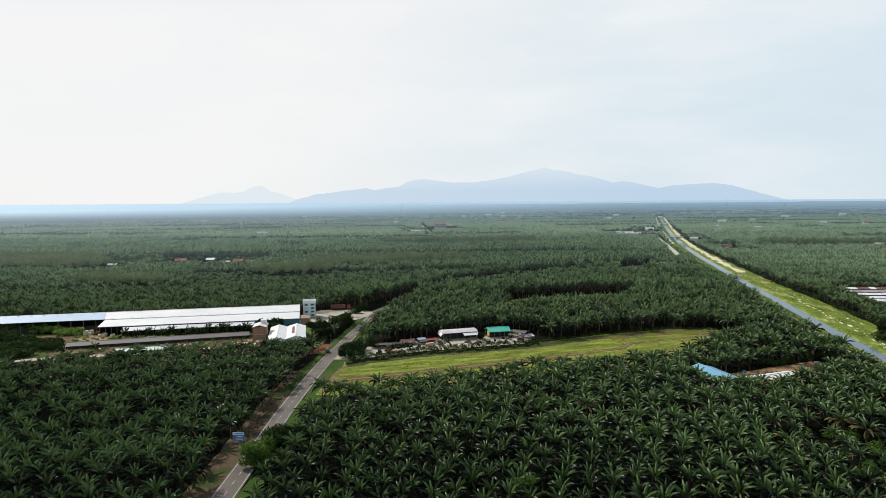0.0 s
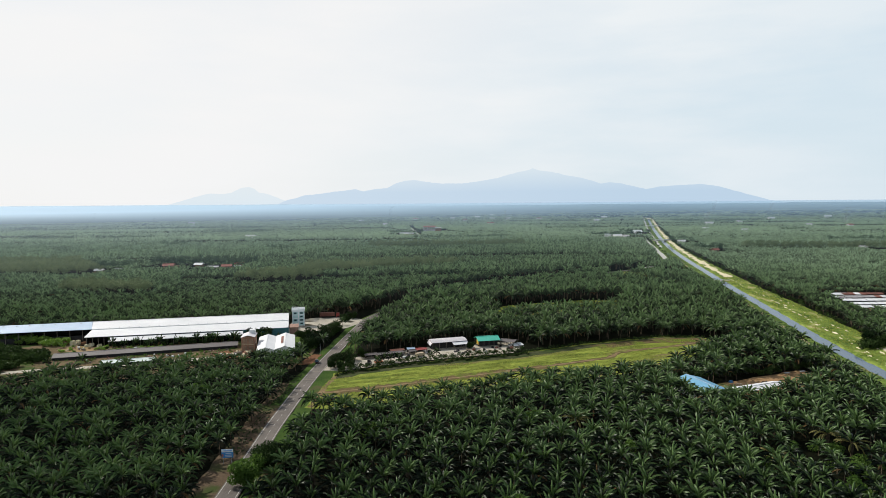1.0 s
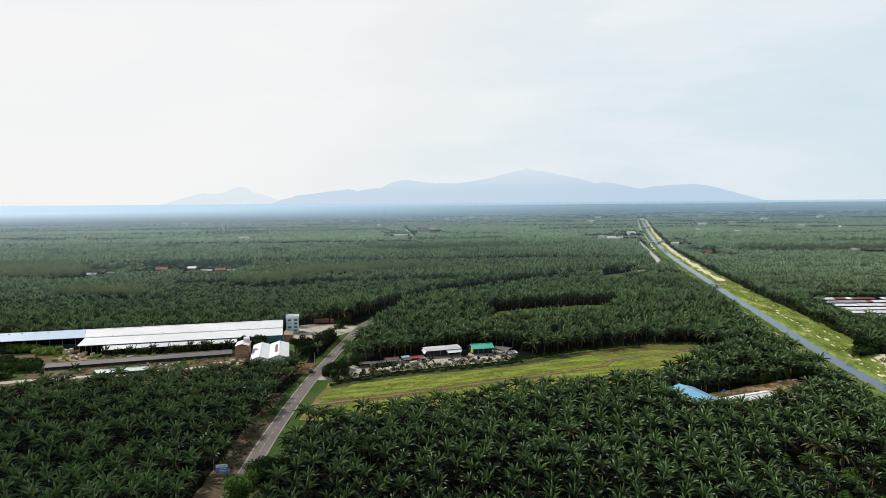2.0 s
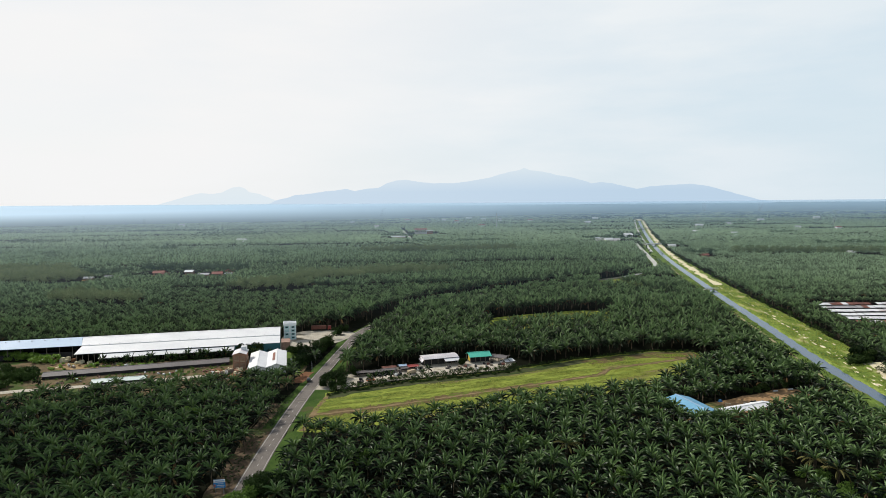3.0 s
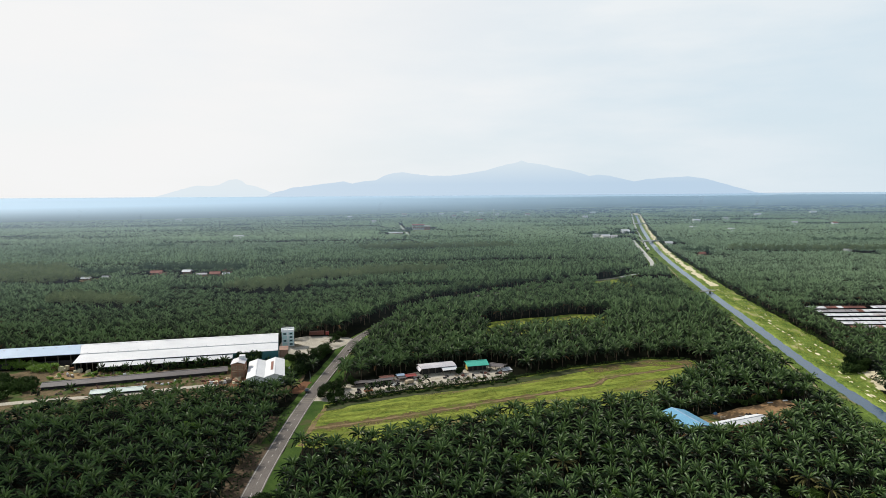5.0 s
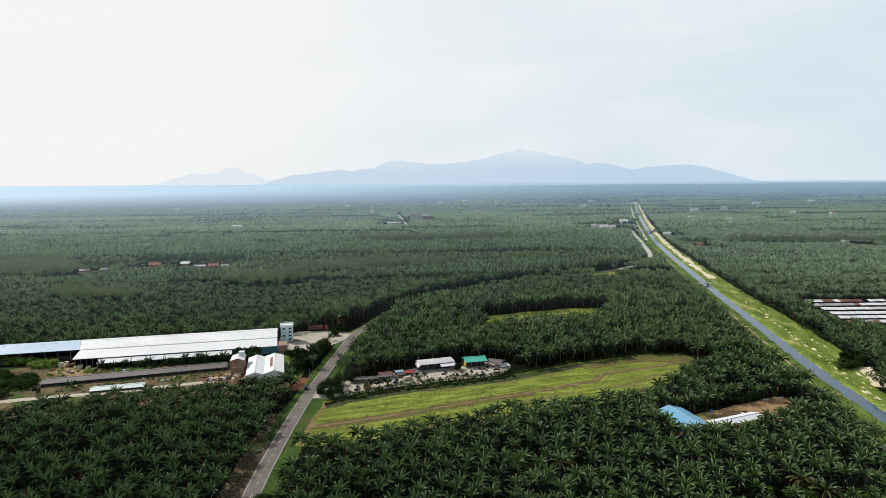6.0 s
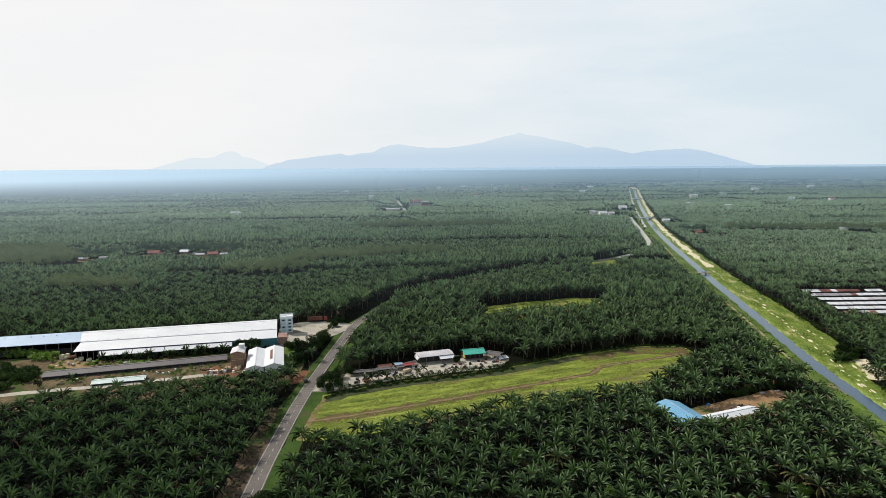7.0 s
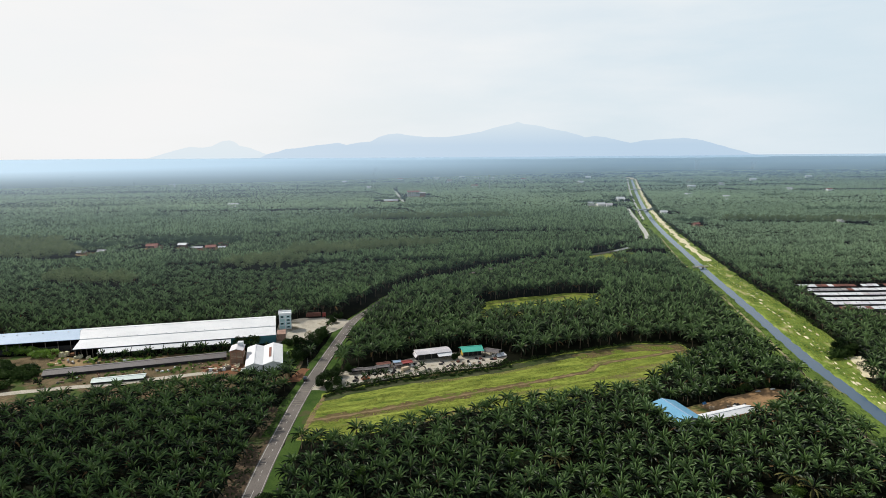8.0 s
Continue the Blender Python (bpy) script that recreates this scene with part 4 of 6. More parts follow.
for s in (-1, 1):
    a, b, c, d = (0, -5.6, 8.8), (0, 5.6, 8.8), (s * 3.7, 5.6, 7.7), (s * 3.7, -5.6, 7.7)
    part("roof_slope", Build().slab(*((a, d, c, b) if s > 0 else (a, b, c, d)), 0.12), ROOF_DULL, hut)
part("roof_house", Build().box(1.4, 3.4, 8.0, 2.9, 3.2, 2.2), ROOF_WHITE, hut, "small pale roof housing")
for lv in (0.9, 4.6):
    for i in range(2):
        w = part("window", Build().box(-1.55 + 3.1 * i, -5.1, lv, 2.3, 0.12, 2.1), BOARDED, hut, "boarded pale brown window")
        part("sill", Build().box(-1.55 + 3.1 * i, -5.2, lv - 0.14, 2.6, 0.2, 0.14), TAN_PAINT, w)
        for k in (-0.4, 0.4):
            part("window_bar", Build().box(-1.55 + 3.1 * i + k, -5.18, lv, 0.16, 0.08, 2.1), WALL_BRICK, w)
for k in (-3.2, 0, 3.2):
    part("pilaster", Build().box(k, -5.15, 0, 0.4, 0.3, 7.7), WALL_BRICK, hut)

# white stair tower with teal glazing
TOWER_WHITE = surface("tower_white_paint", (0.76, 0.77, 0.77), (0.86, 0.86, 0.85), 0.3, 3, 0.7)
TEAL_BAND = surface("pale_teal_paint", (0.42, 0.60, 0.59), (0.54, 0.70, 0.68), 0.3, 3, 0.6)
tw = thing("tower", -88.8, 416.8, 0, 11.7, "white three-storey tower with teal glazed bands", "tower")
part("core", Build().box(0, 0, 0, 5.8, 5.8, 11.4), TOWER_WHITE, tw)
part("roof_slab", Build().box(0, 0, 11.4, 6.6, 6.6, 0.3), TOWER_WHITE, tw)
for x, y, sx, sy in ((0, -3.15, 6.6, 0.16), (0, 3.15, 6.6, 0.16), (-3.15, 0, 0.16, 6.2), (3.15, 0, 0.16, 6.2)):
    part("parapet", Build().box(x, y, 11.7, sx, sy, 1.1), TOWER_WHITE, tw)
for x in (-2.9, 0, 2.9):
    for y in (-2.9, 2.9):
        part("rail_post", Build().box(x, y, 12.8, 0.1, 0.1, 0.9), STEEL, tw)
for y in (-2.9, 2.9):
    part("rail", Build().box(0, y, 13.6, 5.9, 0.08, 0.08), STEEL, tw)
for lv in range(4):
    z = 0.7 + lv * 2.65
    for sx in (-1.55, 1.55):
        p = part("panel", Build().box(sx, -2.97, z, 2.5, 0.12, 2.1), TEAL_BAND, tw, "pale teal cladding panel")
        if sx > 0 or lv in (1, 3):
            part("window", Build().box(sx, -3.06, z + 0.5, 1.3, 0.08, 1.2), GLASS, p)
    p = part("panel", Build().box(2.97, 0.2, z, 0.12, 4.4, 2.1), TEAL_BAND, tw, "pale teal cladding panel")
    part("window", Build().box(3.06, 0.2, z + 0.5, 0.08, 2.2, 1.2), GLASS, p)
for sx in (-2.9, 0, 2.9):
    part("mullion", Build().box(sx, -3.0, 0, 0.34, 0.24, 11.4), TOWER_WHITE, tw)
tw.scale = (1.24, 1.12, 0.84)
annex = thing("annex", -86.0, 390.5, 0, 11.7, "brown metal-clad annex at the warehouse end", "annex")
part("wall", Build().box(0, 0, 0, 5.0, 7.5, 4.4), WALL_BROWN, annex)
part("roof", Build().slab((-2.7, -4.0, 4.6), (2.7, -4.0, 4.6), (2.7, 4.0, 5.2), (-2.7, 4.0, 5.2), 0.12), WALL_BROWN, annex)


# ---- vehicles ----
def car(name, x, y, turn, mat, label, tall=1.45, length=4.3):
    t = thing(name, x, y, 0.15, turn, label, "car")
    h = length / 2
    body = Build()
    body.prism([(-h, 0.35), (h, 0.35), (h, 0.8), (h * 0.92, 0.95), (h * 0.45, 1.0), (-h * 0.8, 1.0), (-h, 0.9)], -0.85, 0.85)
    cabin = Build()
    cabin.add([(-h * 0.85, -0.8, 0.95), (h * 0.42, -0.8, 0.95), (h * 0.42, 0.8, 0.95), (-h * 0.85, 0.8, 0.95), (-h * 0.6, -0.65, tall), (h * 0.12, -0.65, tall), (h * 0.12, 0.65, tall), (-h * 0.6, 0.65, tall)],
              [(4, 5, 6, 7), (0, 1, 5, 4), (1, 2, 6, 5), (2, 3, 7, 6), (3, 0, 4, 7)])
    part("body", body, mat, t)
    part("cabin", cabin, GLASS, t, "dark tinted glass cabin")
    part("roof", Build().box(-h * 0.24, 0, tall - 0.02, h * 0.72, 1.3, 0.05), mat, t)
    for sx in (-0.62, 0.62):
        for sy in (-0.8, 0.8):
            w = Build().wheel(0, 0, 0, 0.32, 0.2)
            wo = part("wheel", w, TYRE, t)
            wo.matrix_local = pose(h * sx, sy, 0.32, 0, 0, 90)
    for sy in (-0.6, 0.6):
        part("tail_light", Build().box(-h - 0.01, sy, 0.7, 0.05, 0.3, 0.16), RED_PAINT, t)
        part("headlight", Build().box(h + 0.0, sy, 0.62, 0.05, 0.32, 0.16), WALL_WHITE, t)
    return t


car("car", -60.0, 320.0, 98, CAR_BLACK, "dark pickup-sized car driving on the country road", 1.75, 4.9)

truck = thing("truck", -73, 441.5, 0.1, 8, "red lorry with a long dark red trailer parked at the yard", "truck")
part("trailer", Build().box(-1.5, 0, 1.0, 10, 2.4, 2.3), ROOF_RUST, truck)
part("cab", Build().box(5.6, 0, 0.5, 2.3, 2.3, 2.4, 0, 0.92), RED_PAINT, truck)
part("windscreen", Build().box(6.72, 0, 1.7, 0.08, 1.9, 0.8), GLASS, truck)
for sx in (-5, -3.6, 3.5, 5.7):
    for sy in (-1.05, 1.05):
        wo = part("wheel", Build().wheel(0, 0, 0, 0.5, 0.3), TYRE, truck)
        wo.matrix_local = pose(sx, sy, 0.5, 0, 0, 90)

# ---- roadside compound ----
ww = thing("workshop", 4.8, 352.0, 0, 17, "open-fronted workshop with a curved dull zinc roof", "workshop")
b = Build()
N = 8
for i in range(N):
    f0, f1 = i / N, (i + 1) / N
    z0, z1 = 3.3 + 1.25 * math.sin(math.pi * (0.12 + 0.76 * f0)), 3.3 + 1.25 * math.sin(math.pi * (0.12 + 0.76 * f1))
    b.slab((-9.9, -5 + 10 * f0, z0), (9.9, -5 + 10 * f0, z0), (9.9, -5 + 10 * f1, z1), (-9.9, -5 + 10 * f1, z1), 0.1)
part("roof", b, ROOF_DULL, ww)
part("back_wall", Build().box(0, 4.6, 0, 19.4, 0.15, 3.6), WALL_DARK, ww)
# dark sheet added near the open front, with dark sides, to paint interior shade
part("shade_sheet", Build().box(-0.5, -2.6, 0, 18, 0.15, 3.6), WALL_DARK, ww)
for s in (-1, 1):
    part("side_wall", Build().box(s * 9.6, 1, 0, 0.15, 7, 3.5), WALL_DARK, ww)
part("end_flap", Build().slab((-11.2, -5.2, 2.4), (-9.9, -5.0, 3.6), (-9.9, 1.0, 4.4), (-11.2, 0.6, 3.0), 0.06), ROOF_DULL, ww, "sloping zinc flap at the roof's end")
for i in range(6):
    part("post", Build().box(-9.5 + i * 3.8, -4.6, 0, 0.2, 0.2, 3.7), TIMBER, ww)
part("awning", Build().slab((1.2, -8.0, 2.6), (9.8, -8.0, 2.6), (9.8, -4.8, 3.4), (1.2, -4.8, 3.4), 0.08), ROOF_WHITE, ww, "white sheet awning")
for x in (1.5, 5.5, 9.5):
    part("awning_post", Build().box(x, -7.8, 0, 0.16, 0.16, 2.6), TIMBER, ww)

gs = shed("green_roofed_shed", 26.6, 354.6, 12, 11.6, 8.4, 3.7, 5.2, ROOF_GREEN, "open shed with a bright green metal roof", posts=5)
# dark sheet added forward of the middle to paint the shed's inner shade
part("back_wall", Build().box(0, -1.6, 0, 11.2, 0.15, 3.9), WALL_DARK, gs)
part("side_panel", Build().box(-5.8, -1.8, 1.2, 0.12, 3.6, 2.4), YELLOW_PAINT, gs, "yellow side panel")
shed("lean_to", 38.5, 354, -28, 8, 6, 2.8, 3.4, ROOF_GREY, "rusty grey lean-to shelter beside the green shed", "shelter", posts=3)
for i, (x, y, tn) in enumerate(((41.5, 350.0, 20), (44.4, 351.5, 24))):
    p = thing("roof_panel", x, y, 0, tn, "loose white roof panel propped on blocks", "panel", "loose white panels")
    part("sheet", Build().slab((-1.4, -1.8, 0.9), (1.4, -1.8, 0.9), (1.4, 1.8, 1.7), (-1.4, 1.8, 1.7), 0.06), ROOF_WHITE, p)
    for yy, hh in ((-1.5, 0.85), (1.5, 1.5)):
        part("block", Build().box(0, yy, 0, 2.4, 0.3, hh), TIMBER, p)
STALLS = [(-34.5, 329.0, 18, 6.0, 4.0, 2.6, ROOF_GREY, "weathered grey-roofed"), (-28.2, 330.5, 16, 5.5, 4.0, 2.4, ROOF_GREY, "weathered grey-roofed"), (-21.8, 333.3, 18, 6.6, 3.6, 2.5, ROOF_GREY, "weathered grey-roofed"),
          (-21.5, 337.6, 20, 7.0, 3.6, 2.6, ROOF_RUST, "rusty red-roofed"), (-14.5, 339.6, 18, 3.8, 3.0, 2.9, ROOF_PALE_BLUE, "pale blue-roofed"), (-9.2, 339.2, 20, 5.4, 4.2, 2.7, RED_PAINT, "red-roofed"), (-13.5, 336.2, 18, 3.6, 3.0, 2.4, ROOF_GREY, "grey-roofed")]
for x, y, tn, L, W, h, mat, word in STALLS:
    h *= 0.8
    st = shed("stall", x, y, tn, L, W, h, h + 0.35, mat, word + " low market stall on timber posts", "stall", posts=3, group="row of low stalls", over=0.3)
    # dark panel added to paint the shade under the stall roof
    part("shade_panel", Build().box(0, W * 0.2, 0, L - 0.3, 0.1, h), WALL_DARK, st)
    part("counter", Build().box(0, -W * 0.32, 0, L * 0.7, 0.6, 0.95), TIMBER, st)
wreck = thing("van", -9.5, 331, 0.07, 40, "tan van body parked in the compound", "van")
part("body", Build().prism([(-2.4, 0.4), (2.4, 0.4), (2.4, 1.2), (1.8, 1.9), (-2.2, 2.0), (-2.4, 1.6)], -0.95, 0.95), TAN_PAINT, wreck)
part("windscreen", Build().box(1.9, 0, 1.2, 0.5, 1.6, 0.5), GLASS, wreck)
for sx in (-1.5, 1.5):
    for sy in (-0.85, 0.85):
        wo = part("wheel", Build().wheel(0, 0, 0, 0.34, 0.22), TYRE, wreck)
        wo.matrix_local = pose(sx, sy, 0.34, 0, 0, 90)
car("car", -29.5, 318.5, 25, ORANGE_PAINT, "orange-red car parked in the compound", 1.4, 4.2)
car("car", -43.5, 318, 20, TARP_BLUE, "dark blue car parked beside the compound entrance", 1.5, 4.2)
random.seed(4)
for i in range(46):
    f = random.random() ** 0.8
    x = -40 + 84 * f
    y = np.interp(x, [-48, -14, 39, 50], [309, 325, 341, 352]) + random.uniform(0, 13 if x > -20 else 9)
    mat = random.choice((ROOF_RUST, TIMBER, WALL_WHITE, ROOF_GREY, ROOF_GREY, TAN_PAINT, WALL_DARK, WALL_DARK, TIMBER, ROOF_RUST, TYRE, WALL_DARK))
    heap("scrap_heap", x, y, random.uniform(0, 360), mat, random.randint(2, 5), 0.85, "small heap of scrap and building material on the hardstanding", "scrap", "scrap heaps")

for i in range(26):
    heap("rubble_heap", random.uniform(-116, -94), random.uniform(334, 344), random.uniform(0, 360), random.choice((WALL_BRICK, WALL_WHITE, TIMBER, SAND, WALL_BRICK, ROOF_RUST)), 4, 1.15, "heap of bricks and building rubble beside the brick hut", "rubble", "rubble heaps")
for i in range(34):
    f = random.uniform(0, 1)
    heap("rubble_heap", -190 + 78 * f + random.uniform(-3, 3), 325 + 22 * f + random.choice((-4.5, -2.0, 2.0)) + random.uniform(-2, 2), random.uniform(0, 360), random.choice((TIMBER, SAND, WALL_BROWN, TIMBER, WALL_WHITE, ROOF_RUST)), 3, random.uniform(0.5, 0.8), "scattered boards and rubble on the worn yard", "rubble", "rubble on the yard")
for i in range(24):
    heap("spoil_heap", random.uniform(-203, -163), random.uniform(351, 358), random.uniform(0, 360), random.choice((TIMBER, SAND, WALL_BROWN, TIMBER, DIRT, WALL_WHITE)), 3, 0.9, "low heap of spoil and broken boards beside the shed", "spoil", "spoil heaps")
for x, y, r in ((-203, 366, 1.9), (-198, 368, 2.2), (-208, 368, 1.7), (-193, 362.5, 1.6), (-213, 371, 2.0), (-187, 360.5, 1.3)):
    heap("earth_mound", x, y, random.uniform(0, 360), random.choice((DIRT, SAND, RED_EARTH)), 5, r, "mound of dug earth and rubble beside the sheds", "mound", "earth mounds")
single("building_plot", patch([(-118, 332), (-96, 330), (-95, 344), (-98, 346), (-114, 347)], 0.1, 0.8), RED_EARTH, "trodden red earth round the brick hut", "earth", kind="structure")
b = Build().tube([(0, 0, 0), (0, 0, 0.5), (0.1, 0, 1.1), (0.3, 0, 1.6)], [0.5, 0.45, 0.22, 0.1], 8).tube([(-0.3, 0, 0.5), (-0.7, 0, 0.9)], [0.3, 0.05], 6)
single("garden_ornament", b, WALL_WHITE, "small white garden ornament on the lawn", "ornament", at=pose(-77, 362, 0.09))

# ---- blue shed by the canal ----
shed("blue_gabled_shed", 106.8, 262.8, -77.4, 20.5, 12.6, 3.9, 5.6, ROOF_BLUE, "gabled shed with a sky-blue metal roof among palms", wall=WALL_WHITE, cap=ROOF_PALE_BLUE)
shed("white_roofed_shed", 128.2, 262.2, 21, 28, 6.2, 3.0, 3.7, ROOF_WHITE, "long narrow white-roofed shed beside the clay yard", posts=7)
for i, (x, y, tn, L) in enumerate(((136.0, 274.0, 20, 2.4), (138.6, 274.9, 60, 2.0), (141.0, 275.9, 10, 2.2), (143.4, 276.6, 35, 2.0), (139.6, 276.6, 80, 1.8), (127.5, 273.0, 30, 2.4))):
    heap("log_pile", x, y, tn, (TIMBER, WALL_WHITE, WALL_DARK, TIMBER, WALL_DARK, TAN_PAINT)[i], 5, L / 2.4, "dark pile of timber and scrap on the clay yard", "scrap", "piles on the clay yard")
single("tarpaulin", Build().box(0, 0, 0, 1.8, 1.3, 0.8, 0.3, 0.6), TARP_BLUE, "small heap under a blue tarpaulin", "tarpaulin", at=pose(126.4, 279.0, 0.06))
for x, y in ((166.5, 294.5), (158, 292)):
    single("white_sheet", Build().slab((-1.3, -0.35, 0.25), (1.3, -0.35, 0.25), (1.3, 0.35, 0.4), (-1.3, 0.35, 0.4), 0.2), ROOF_WHITE, "pale stacked roofing sheets on the ground", "roofing sheets", at=pose(x, y, 0.06, 0, 0, 15))

# ---- long striped sheds beyond the canal ----
random.seed(11)
sheet_me = {}
RUN = {0: 0.22, 1: 0.62, 2: 0.86, 3: 0.95, 4: 0.66, 5: 0.62}
for row, y0 in enumerate((506.5, 492.0, 477.0, 462.0, 448.6, 435.2)):
    x0 = 303 - 2.6 * row
    t = thing("poultry_shed", x0, y0, 0, -1.0, ("long low shed roofed in rust-brown sheets with some white" if row == 0 else "long low shed roofed in white and rust-brown sheets"), "shed", "long striped sheds")
    for s in (-1, 1):
        part("side_wall", Build().box(64, s * 3.9, 0, 128, 0.15, 2.0), WALL_DARK, t)
        part("end_wall", Build().box(64 + s * 63.9, 0, 0, 0.15, 7.6, 2.4), WALL_DARK, t)
    for s in (-1, 1):
        last = ROOF_WHITE
        for i in range(28):
            if random.random() < 0.45:
                last = ROOF_WHITE if random.random() < RUN[row] else random.choice((ROOF_RUST, ROOF_RUST, OLD_ZINC, ROOF_DULL))
            if random.random() < (0.02, 0.03, 0.01, 0.0, 0.06, 0.07)[row]:
                continue
            key = (s, last.name)
            if key not in sheet_me:
                a, c, d, e = (0, 0, 3.5), (4.3, 0, 3.5), (4.3, s * 4.3, 2.55), (0, s * 4.3, 2.55)
                sheet_me[key] = Build().slab(*((e, d, c, a) if s < 0 else (a, c, d, e)), 0.08).mesh("roof_sheet", last)
            o = part("roof_sheet", sheet_me[key], last, t)
            o.location = (i * 4.57 + random.uniform(-0.1, 0.1), 0, random.uniform(-0.1, 0.1))

# ---- canal crossings ----
br = thing("footbridge", 264.5, 601.5, 0, 12, "narrow concrete footbridge over the canal", "bridge")
part("deck", Build().box(0, 0, 0.5, 16, 2.4, 0.4), CONCRETE, br)
for s in (-1.1, 1.1):
    part("rail", Build().box(0, s, 1.75, 16, 0.1, 0.12), STEEL, br)
    for i in range(6):
        part("rail_post", Build().box(-7.5 + 3 * i, s, 0.9, 0.12, 0.12, 0.9), STEEL, br)
for x in (-3, 3):
    part("pier", Build().box(x, 0, -1.4, 0.6, 2.2, 1.9), CONCRETE, br)
br = thing("road_bridge", 395, 1130, 0, 15, "pale concrete road bridge over the canal", "bridge")
part("deck", Build().box(0, 0, 0.8, 34, 7, 0.6), CONCRETE, br)
for s in (-3.4, 3.4):
    part("parapet", Build().box(0, s, 1.4, 34, 0.25, 0.9), WALL_WHITE, br)
for x in (-6, 6):
    part("pier", Build().box(x, 0, -1.4, 0.8, 6, 2.2), CONCRETE, br)
copy_thing(br, pose(545, 1628, 0, 0, 0, 15))

# ---- road sign ----
sg = thing("road_sign", -66.0, 199.0, 0.05, 4, "blue and white roadside signboard on two posts", "sign")
for x in (-1.2, 1.2):
    part("post", Build().box(x, 0.08, 0, 0.14, 0.14, 4.4), STEEL, sg)
part("panel", Build().box(0, 0, 1.9, 3.5, 0.1, 2.6), SIGN_BLUE, sg, "blue lower board")
part("header", Build().box(0, -0.06, 3.65, 3.5, 0.06, 0.85), WALL_WHITE, sg, "white upper board")
part("line_bar", Build().box(0.1, -0.1, 4.0, 2.6, 0.03, 0.22), SIGN_BLUE, sg)
for i, w in enumerate((2.0, 2.3, 1.7)):
    part("line_bar", Build().box(0.35, -0.06, 2.1 + i * 0.5, w, 0.03, 0.17), WALL_WHITE, sg)
part("emblem", Build().box(-1.4, -0.06, 2.15, 0.45, 0.03, 0.9), ORANGE_PAINT, sg)


# ---- poles along the road ----
def pole(x, y, turn, h):
    t = thing("utility_pole", x, y, 0, turn, "slim grey utility pole beside the road", "pole")
    part("shaft", Build().tube([(0, 0, 0), (0, 0, h)], [0.11, 0.07], 8), STEEL, t)
    part("cap", Build().tube([(0, 0, h), (0, 0, h + 0.25)], [0.12, 0.05], 8), STEEL, t)


pole(-60.9, 335.0, 0, 6.0)


# ---- far houses ----
def house(x, y, turn, L, W, wall_h, roof_mat, label, category="house", wall=WALL_BROWN):
    L, W = L * 0.72, W * 0.8
    t = shed("house", x, y, turn, L, W, wall_h, wall_h + W * 0.22, roof_mat, label, category, wall=wall, over=1.3)
    for i in range(max(2, int(L / 4))):
        part("window", Build().box(-L / 2 + (i + 0.5) * L / max(2, int(L / 4)), -W / 2 - 0.12, 0.9, 1.4, 0.1, 1.3), GLASS, t)
    return t


house(-310, 764, 5, 15, 10, 3.6, ROOF_TILE, "far bungalow with a red tiled roof among palms")
house(-300, 757, 10, 9, 7, 2.6, ROOF_RUST, "small far lean-to with a brown roof beside a bungalow")
house(-275, 764, -4, 11, 8, 4.4, ROOF_WHITE, "far white-roofed house among palms")
house(-255, 751, 6, 15, 5, 2.6, ROOF_DULL, "far low shed with a pale zinc roof among palms")
house(-238, 747, 12, 13, 9, 4.0, ROOF_TILE, "far bungalow with a red-brown tiled roof among palms")
house(-229, 766, -8, 11, 8, 4.4, ROOF_TILE, "small far house with a red roof among palms")
house(-226, 748, 20, 8, 6, 2.8, ROOF_WHITE, "small far white-roofed shelter among palms")
house(-372, 727, 6, 10, 6, 2.8, ROOF_WHITE, "small far white-roofed house among palms")
house(-352, 731, 0, 9, 6, 3.0, ROOF_DULL, "far house with a dull zinc roof among palms")
house(-340, 729, 10, 7, 6, 3.0, ROOF_DULL, "small far hut with a pale roof among palms")
house(-62, 1334, 0, 22, 10, 5, ROOF_WHITE, "far low white-roofed building")
house(-48, 1340, 0, 12, 9, 4.5, ROOF_DULL, "far house with a pale zinc roof")
house(338, 1208, 8, 20, 14, 5.0, ROOF_WHITE, "far white-roofed building beside the canal road", wall=WALL_WHITE)
house(352, 1200, -5, 14, 10, 5, ROOF_DULL, "far house with a pale zinc roof beside the canal road", wall=WALL_WHITE)
house(326, 1226, 5, 16, 14, 5.0, ROOF_WHITE, "far white-roofed building beside the canal road", wall=WALL_WHITE)
house(407, 1310, 0, 20, 17, 6.5, ROOF_WHITE, "tall far white house beside the canal", wall=WALL_WHITE)
house(405, 1069, 0, 14, 8, 4.5, ROOF_WHITE, "small far white-roofed house by the canal bank", wall=WALL_WHITE)
house(392, 910, 12, 10, 8, 3.4, ROOF_TILE, "far house with a red tiled roof beyond the canal")
house(606, 917, 0, 12, 8, 5.2, ROOF_WHITE, "far white-roofed house among palms", wall=WALL_WHITE)
blk = thing("school_block", -12, 1492, 0, 2, "white three-storey block with brick-red roofs far off among palms", "building")
part("wall", Build().box(0, 0, 0, 27, 9, 10.5), WALL_WHITE, blk)
part("roof", Build().slab((-14.5, -5.4, 10.6), (14.5, -5.4, 10.6), (14.5, 0, 13.0), (-14.5, 0, 13.0), 0.3).slab((-14.5, 0, 13.0), (14.5, 0, 13.0), (14.5, 5.4, 10.6), (-14.5, 5.4, 10.6), 0.3), ROOF_TILE, blk)
for lv in range(3):
    part("balcony", Build().box(0, -5.2, 1.4 + lv * 3.4, 26, 1.4, 0.9), WALL_BRICK if lv else WALL_WHITE, blk)
    for i in range(6):
        part("window", Build().box(-11.0 + i * 4.4, -4.56, 2.4 + lv * 3.4, 2.6, 0.1, 0.9), GLASS, blk)
